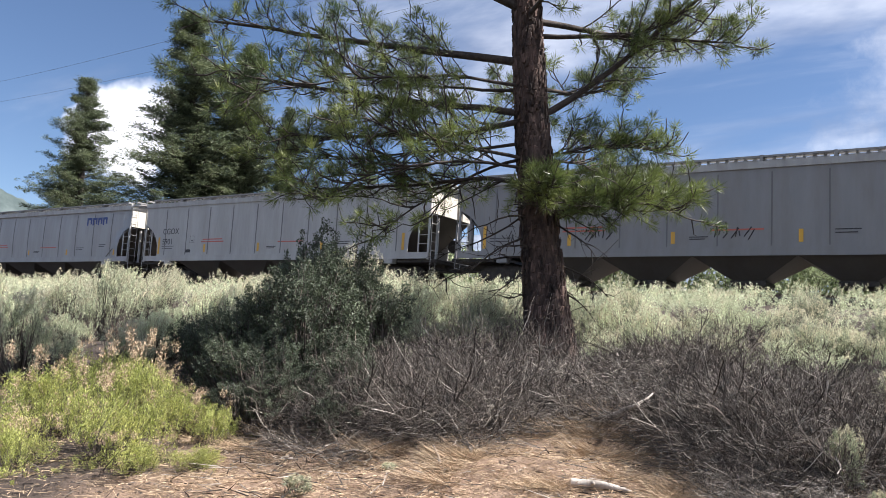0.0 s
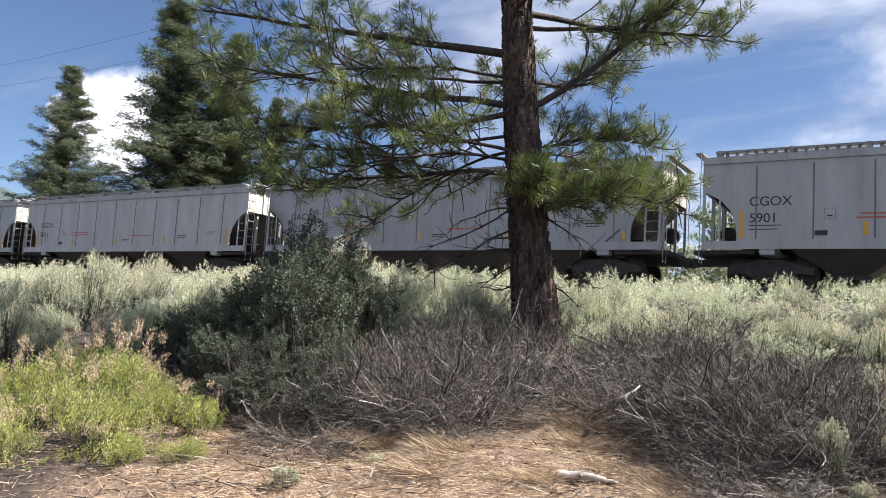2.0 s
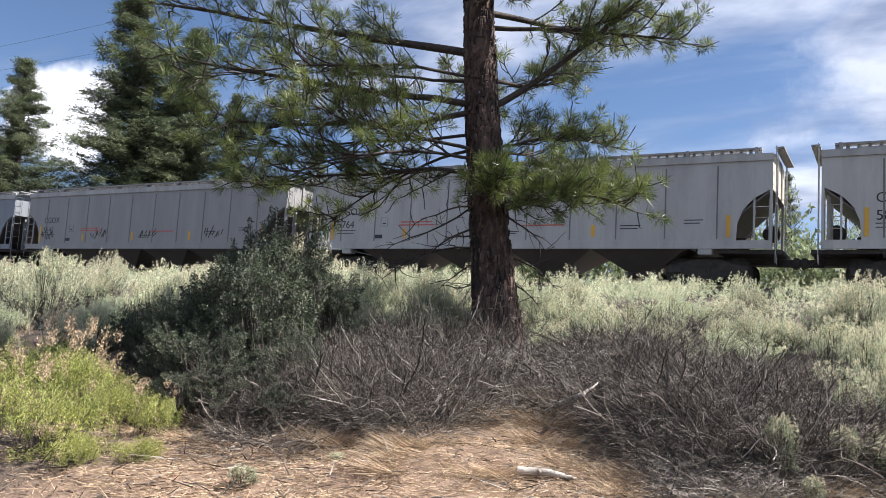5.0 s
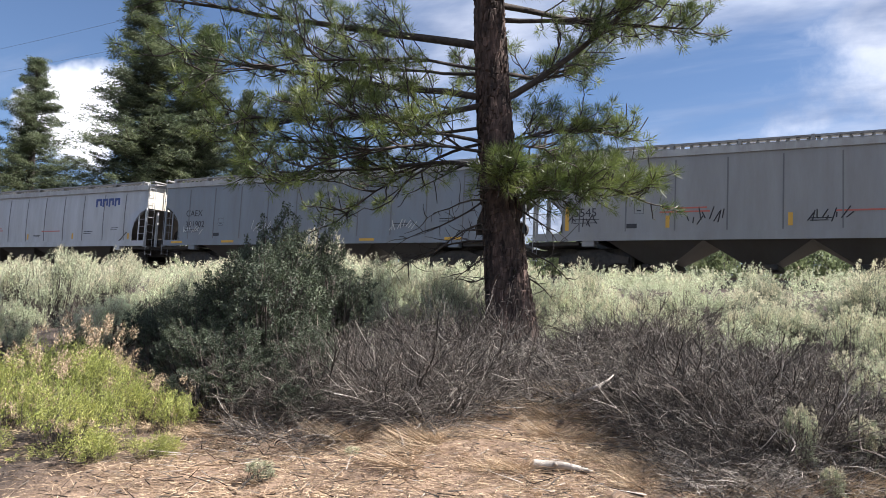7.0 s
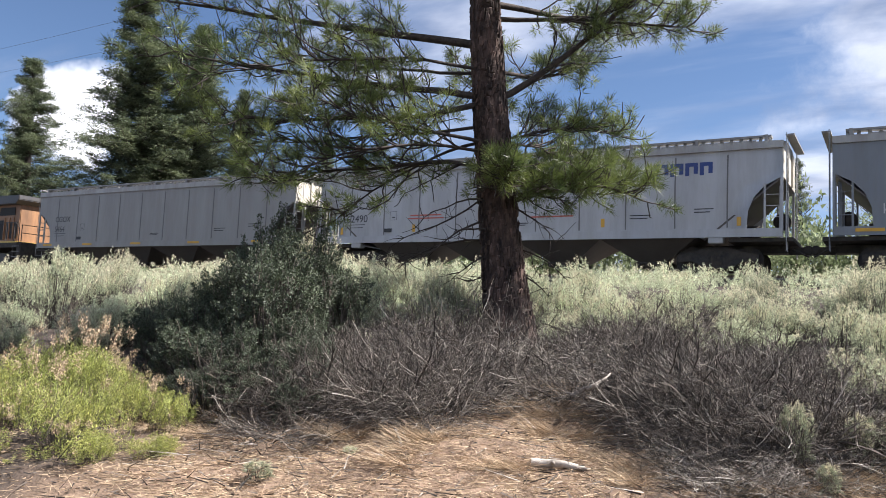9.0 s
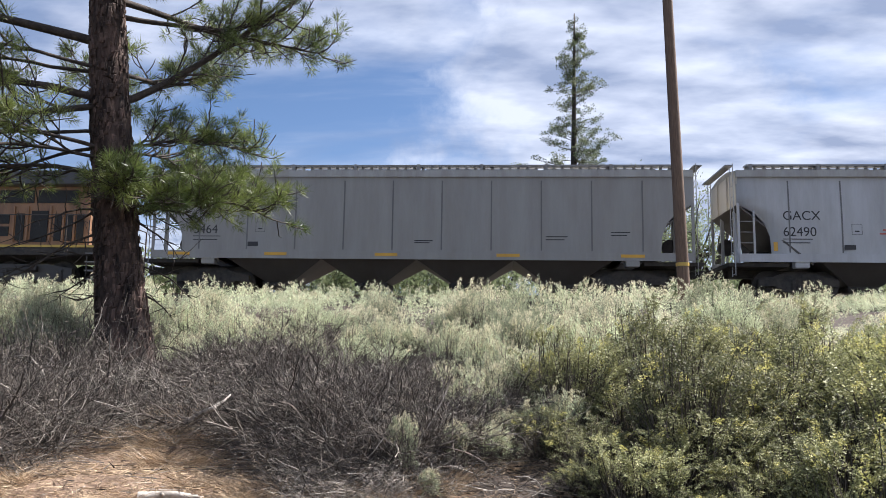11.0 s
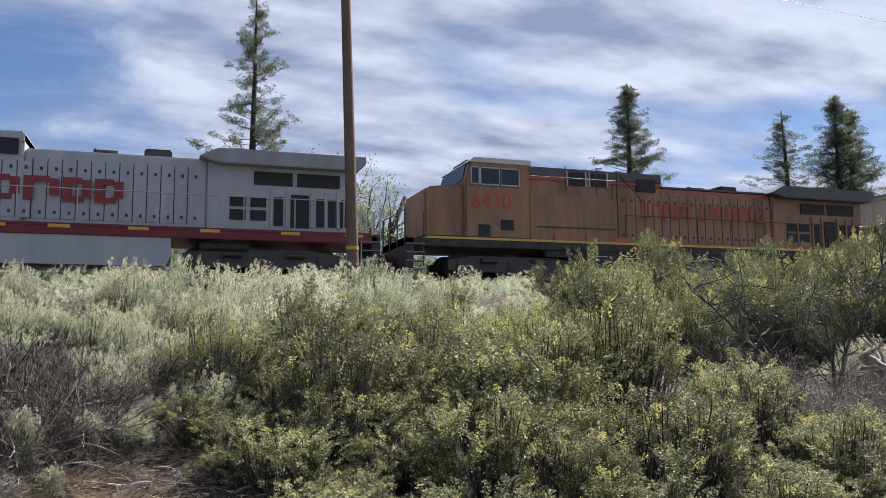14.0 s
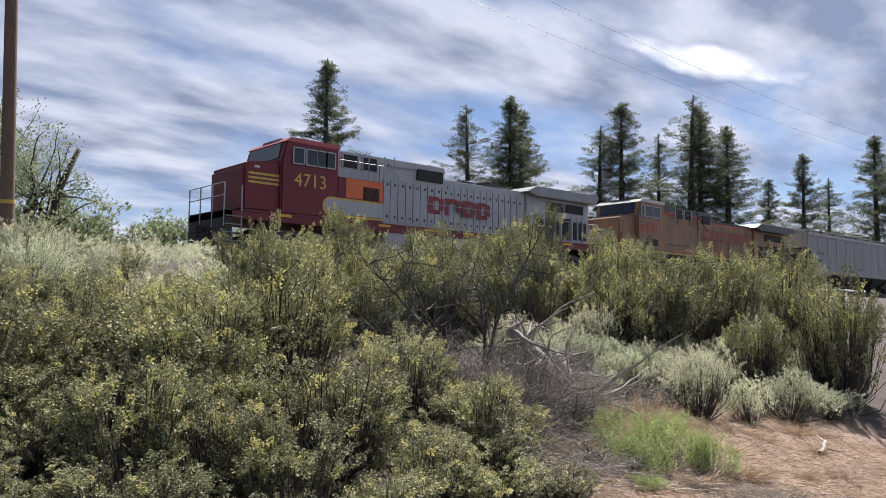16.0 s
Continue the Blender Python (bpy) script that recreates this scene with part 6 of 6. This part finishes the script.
def build_old_willow():
    """A half-dead willow with one thick broken leaning limb."""
    rs = np.random.RandomState(52)
    thing = new("old_willow")
    x, y, z = 10.27, 34.0, 2.2
    trunk = np.array([(x - 0.6, y, z - 0.2), (x - 0.3, y, z + 1.6), (x + 0.1, y, z + 3.2), (x + 0.75, y, 4.37), (x + 1.0, y + 0.1, 5.67), (x + 1.75, y, 7.64)])
    v, f = tubes([(trunk, np.array([0.34, 0.3, 0.24, 0.2, 0.16, 0.1]))], 9)
    mesh_object("trunk", v, f, LIMB, thing, smooth=True, label="dark broken leaning trunk")
    paths, cs, ws = [], [], []
    for k in range(34):
        p = trunk[rs.randint(1, 5)] + rs.normal(0, 0.1, 3)
        way = unit(np.array([rs.normal(-0.2, 0.9), rs.normal(0, 0.7), rs.uniform(0.1, 1.0)]))
        pts = curve_path(p, way, rs.uniform(1.2, 3.6), (0, 0, rs.uniform(-0.4, 0.5)), 8, rs, 0.14)
        paths.append((pts, np.linspace(0.05, 0.012, 8)))
        for q in pts[3:]:
            if rs.uniform() < 0.75:
                cs.append(q + rs.normal(0, 0.2, (34, 3)))
                ws.append(unit(rs.normal(size=(34, 3)) + way))
    v, f = tubes(paths, 5)
    mesh_object("branches", v, f, LIMB, thing)
    c, w = np.concatenate(cs), np.concatenate(ws)
    v, f = blades(c, w, rs.uniform(0.1, 0.24, len(c)), np.full(len(c), 0.035), rs)
    mesh_object("leaves", v, f, WILLOW, thing)
    tagged(thing, "half-dead grey-green willow with a broken dark limb", "tree")


def build_far_growth():
    """Low willows and brush beyond the track."""
    kinds = [shrub("willow", 130 + k, 3.2, 3.4, 14, 1500, 0.3, 0.08, WILLOW, None, 0, 0.6, 0.5, 0.3, stem_r=0.03) for k in range(2)]
    for k in kinds:
        tagged(k, "pale green leafy willow beyond the railway", "shrub", "willows beyond the railway")
    rs = np.random.RandomState(7)
    spots = [(-8.0, 46, 1.2, 1.2), (-3.5, 48, 1.3, 1.1)]
    spots += [(rs.uniform(-60, 60), rs.uniform(34, 60), rs.uniform(0.6, 1.0), rs.uniform(0.7, 1.0)) for _ in range(46)]
    spots = [q for q in spots if not 6 < q[0] < 19]
    spots += [(x + rs.uniform(-1, 1), rs.uniform(32.0, 34.5), rs.uniform(0.8, 1.0), rs.uniform(0.7, 0.95)) for x in np.arange(-62, 70, 1.7)]
    spots += [(17.0, 58, 1.2, 1.4), (28.0, 42, 1.0, 1.2)]
    plant(kinds, [(x, y, s, t * (0.85 if 6 < x < 20 else 1.0)) for x, y, s, t in spots], 14)
    build_old_willow()
    tree = shrub("cottonwood", 141, 6.4, 6.0, 20, 9000, 0.17, 0.05, WILLOW, None, 0, 0.7, 0.6, 0.3, stem_r=0.06, subs=(6, 10), clump=True)
    tagged(tree, "tall airy grey-green cottonwood beyond the railway", "tree", "cottonwoods beyond the railway")
    plant([tree], [(9.6, 43.0, 1.0, 1.0), (5.4, 45.0, 1.0, 0.85), (1.8, 46.0, 0.95, 0.75), (7.4, 47.0, 0.9, 0.8)], 19)


# ---- pole and wires ----
def build_pole():
    thing = new("utility_pole")
    x, y = 6.42, 20.0
    z0 = float(ground_height(x, y)) - 0.3
    pts = np.array([(x + 0.07 - 0.031 * (z - z0), y, z) for z in np.linspace(z0, 14.5, 12)])
    v, f = tubes([(pts, np.linspace(0.165, 0.12, 12))], 18)
    mesh_object("pole", v, f, POLEWOOD, thing, smooth=True)
    bm = bmesh.new()
    c = pts[2]
    z = 3.48
    bmesh.ops.create_cone(bm, cap_ends=True, segments=18, radius1=0.172, radius2=0.172, depth=0.09, matrix=Matrix.Translation((x + 0.07 - 0.031 * (z - z0), y, z)))
    part("band", bm, GOLD, thing, "yellow band")
    top = pts[-1]
    bm = bmesh.new()
    box(bm, top[0] - 0.06, top[0] + 0.06, y - 1.2, y + 1.2, 13.9, 14.02)
    for dy in (-1.1, -0.4, 0.4, 1.1):
        bar(bm, (top[0], y + dy, 14.02), (top[0], y + dy, 14.2), 0.04, 8)
    part("crossarm", bm, POLEWOOD, thing)
    tagged(thing, "weathered brown wooden utility pole with a yellow band", "utility pole")
    for k, (dy, zz) in enumerate(((-1.1, 14.2), (1.1, 14.2))):
        paths = []
        for xa, xb in ((-70, top[0]), (top[0], 90)):
            s = np.linspace(0, 1, 20)
            px = xa + (xb - xa) * s
            paths.append((np.stack([px, np.full(20, y + dy), zz - 4 * 1.6 * s * (1 - s)], -1), np.full(20, 0.006)))
        v, f = tubes(paths, 4)
        tagged(mesh_object("overhead_wire", v, f, WIRE), "thin dark overhead wire", "wire", "overhead wires")


# ---- ground litter ----
def litter(name, n, x0, x1, y0, y1, lo, hi, width, material, seed, label, keep=None):
    rs = np.random.RandomState(seed)
    x, y = rs.uniform(x0, x1, n), rs.uniform(y0, y1, n)
    if keep is not None:
        ok = keep(x, y)
        x, y = x[ok], y[ok]
        n = len(x)
    z = ground_height(x, y) + rs.uniform(0.003, 0.018, n)
    way = unit(np.stack([rs.normal(size=n), rs.normal(size=n), rs.normal(0, 0.14, n)], -1))
    v, f = blades(np.stack([x, y, z], -1), way, rs.uniform(lo, hi, n), np.full(n, width), rs)
    ob = mesh_object(name, v, f, material)
    tagged(ob, label, name.replace("_", " "), kind="stuff")


def build_litter():
    litter("dry_grass_litter", 52000, -6, 3, 1.8, 7.5, 0.05, 0.2, 0.0024, STRAW, 31, "flattened tan straw and needles on the soil")
    litter("dry_grass_litter", 42000, 6, 14, 1.6, 6.5, 0.05, 0.24, 0.003, STRAW, 32, "flattened tan straw and needles on the soil")
    litter("dry_grass_litter", 30000, -3.2, 1.5, 2.5, 5.4, 0.04, 0.15, 0.0028, STRAW, 39, "loose tan straw strewn over the open soil")
    litter("bleached_twig_litter", 1300, -3.5, 2.5, 2.8, 6.5, 0.1, 0.42, 0.004, PALEWOOD, 37, "bleached twigs strewn on the soil")
    litter("bleached_twig_litter", 2600, 6.2, 8.4, 2.8, 4.6, 0.1, 0.45, 0.004, PALEWOOD, 38, "heap of bleached twigs on the soil")
    litter("twig_litter", 6000, -5, 3, 2.2, 7.5, 0.08, 0.4, 0.005, DEAD, 33, "grey twig litter on the soil")
    rs = np.random.RandomState(35)
    made = 0
    for x, y, ln, r, az in [(-0.5, 3.85, 0.35, 0.035, 20), (-0.95, 5.2, 0.8, 0.03, -30), (-0.2, 5.5, 0.7, 0.035, -20), (-1.7, 4.4, 0.5, 0.02, 60), (-2.6, 4.3, 0.7, 0.018, 75), (-3.0, 4.1, 0.55, 0.016, 40), (-0.6, 6.0, 0.9, 0.03, 10), (0.9, 4.6, 0.5, 0.015, 110), (-1.3, 3.6, 0.4, 0.014, 150), (0.45, 4.3, 0.6, 0.014, 30), (-2.1, 3.7, 0.5, 0.012, 100), (11.5, 3.2, 0.7, 0.03, 10), (8.2, 4.4, 0.8, 0.02, 40)]:
        z = float(ground_height(x, y)) + r * 0.7
        pts = curve_path((x, y, z), (math.cos(radians(az)), math.sin(radians(az)), 0.12), ln, (0, 0, -0.1), 6, rs, 0.12)
        paths = [(pts, np.linspace(r, r * 0.5, 6))]
        for k in (2, 4):
            sub = curve_path(pts[k], unit(rs.normal(size=3) * np.array([1, 1, 0.15]) + np.array([0, 0, 0.08])), ln * 0.3, (0, 0, 0), 4, rs, 0.1)
            paths.append((sub, np.linspace(r * 0.5, r * 0.2, 4)))
        v, f = tubes(paths, 7)
        tagged(mesh_object("fallen_stick", v, f, PALEWOOD, smooth=True), "bleached broken stick lying on the soil", "stick", "fallen sticks")


def build_deadfall():
    """The uprooted snag with its log, roots and one upright bare stem."""
    rs = np.random.RandomState(36)
    thing = new("fallen_snag")
    g = lambda x, y: float(ground_height(x, y))
    log = np.array([(8.9, 5.75, 0.78), (8.95, 5.55, 0.66), (9.02, 5.3, 0.42), (9.08, 5.05, 0.2), (9.05, 4.8, 0.02), (9.1, 4.6, g(9.1, 4.6) - 0.05)])
    fork = np.array([(9.5, 5.5, 0.5), (9.4, 5.3, 0.38), (9.3, 5.1, 0.2), (9.15, 4.85, 0.05), (9.1, 4.7, -0.1)])
    v, f = tubes([(log, np.array([0.05, 0.075, 0.085, 0.1, 0.13, 0.18])), (fork, np.array([0.03, 0.045, 0.05, 0.06, 0.08]))], 10)
    mesh_object("log", v, f, PALEWOOD, thing, smooth=True, label="bleached cracked log")
    paths = []
    for k in range(48):
        p = log[rs.randint(0, 5)]
        pts = curve_path(p, unit(rs.normal(size=3) + np.array([0.3, -0.3, 0.3])), rs.uniform(0.4, 1.5), (0, 0, -0.5), 8, rs, 0.18)
        paths.append((pts, np.linspace(rs.uniform(0.012, 0.035), 0.004, 8)))
    v, f = tubes(paths, 6)
    mesh_object("roots", v, f, PALEWOOD, thing, smooth=True)
    tagged(thing, "bleached uprooted log with a tangle of roots", "fallen snag")
    snag = new("bare_sapling")
    x, y = 8.55, 5.85
    paths, cs, ws = [], [], []
    for way, length in (((-0.5, 0.42, 1), 2.1), ((0.1, -0.02, 1), 1.9), ((-0.25, 0.3, 1), 1.9), ((0.3, -0.2, 1), 1.5), ((-0.8, 0.5, 0.7), 1.6)):
        stem = curve_path((x, y, g(x, y) - 0.1), way, length, (0, 0, 0.05), 10, rs, 0.11)
        v, f = tubes([(stem, np.linspace(0.03, 0.007, 10))], 7)
        mesh_object("stem", v, f, DEAD, snag, smooth=True)
        for k in range(3, 10):
            for _ in range(6):
                pts = curve_path(stem[k], unit(rs.normal(size=3) * np.array([1, 1, 0.5]) + np.array([0, 0, 0.5])), rs.uniform(0.2, 0.7), (0, 0, 0.3), 6, rs, 0.17)
                paths.append((pts, np.linspace(0.008, 0.0025, 6)))
                if k > 6:
                    for q in pts[2:]:
                        cs.append(q + rs.normal(0, 0.05, (16, 3)))
                        ws.append(unit(rs.normal(size=(16, 3)) + np.array([0, 0, 0.7])))
    v, f = tubes(paths, 5)
    mesh_object("branches", v, f, DEAD, snag)
    c, w = np.concatenate(cs), np.concatenate(ws)
    v, f = blades(c, w, rs.uniform(0.02, 0.05, len(c)), np.full(len(c), 0.006), rs)
    mesh_object("leaves", v, f, BITTER_DARK, snag)
    tagged(snag, "half-dead spindly shrub with grey bent branches", "shrub")


def build_mountains():
    rs = np.random.RandomState(41)
    for name, dist, hi, lo_az, hi_az, material, label in (("mountain_ridge", 3200, 500, 100, 175, MOUNTAIN, "distant snow-streaked mountain ridge, haze in its blue colour"), ("wooded_hill", 1500, 212, 148, 185, HILL, "wooded hillside in the distance")):
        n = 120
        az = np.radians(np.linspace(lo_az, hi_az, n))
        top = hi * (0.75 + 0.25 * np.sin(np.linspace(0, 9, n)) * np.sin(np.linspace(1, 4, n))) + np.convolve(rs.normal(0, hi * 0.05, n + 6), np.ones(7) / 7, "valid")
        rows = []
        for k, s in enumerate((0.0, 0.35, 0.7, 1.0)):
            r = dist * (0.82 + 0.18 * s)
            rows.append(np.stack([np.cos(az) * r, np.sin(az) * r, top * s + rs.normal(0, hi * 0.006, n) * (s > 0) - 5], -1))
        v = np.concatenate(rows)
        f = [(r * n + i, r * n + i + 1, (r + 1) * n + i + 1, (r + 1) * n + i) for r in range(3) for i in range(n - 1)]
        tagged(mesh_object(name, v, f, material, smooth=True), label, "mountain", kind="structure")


# Distance haze is mixed into the ridge's blue tones.
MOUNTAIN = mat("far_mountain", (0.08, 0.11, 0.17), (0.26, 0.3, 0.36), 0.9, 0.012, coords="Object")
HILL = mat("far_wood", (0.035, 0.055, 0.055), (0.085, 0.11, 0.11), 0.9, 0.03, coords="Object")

build_pine()
build_bushes()
build_dead()
build_rabbit()
build_tufts()
build_sage()
build_deadfall()
build_pole()
build_conifers()
build_far_growth()
build_mountains()
build_litter()

motions()
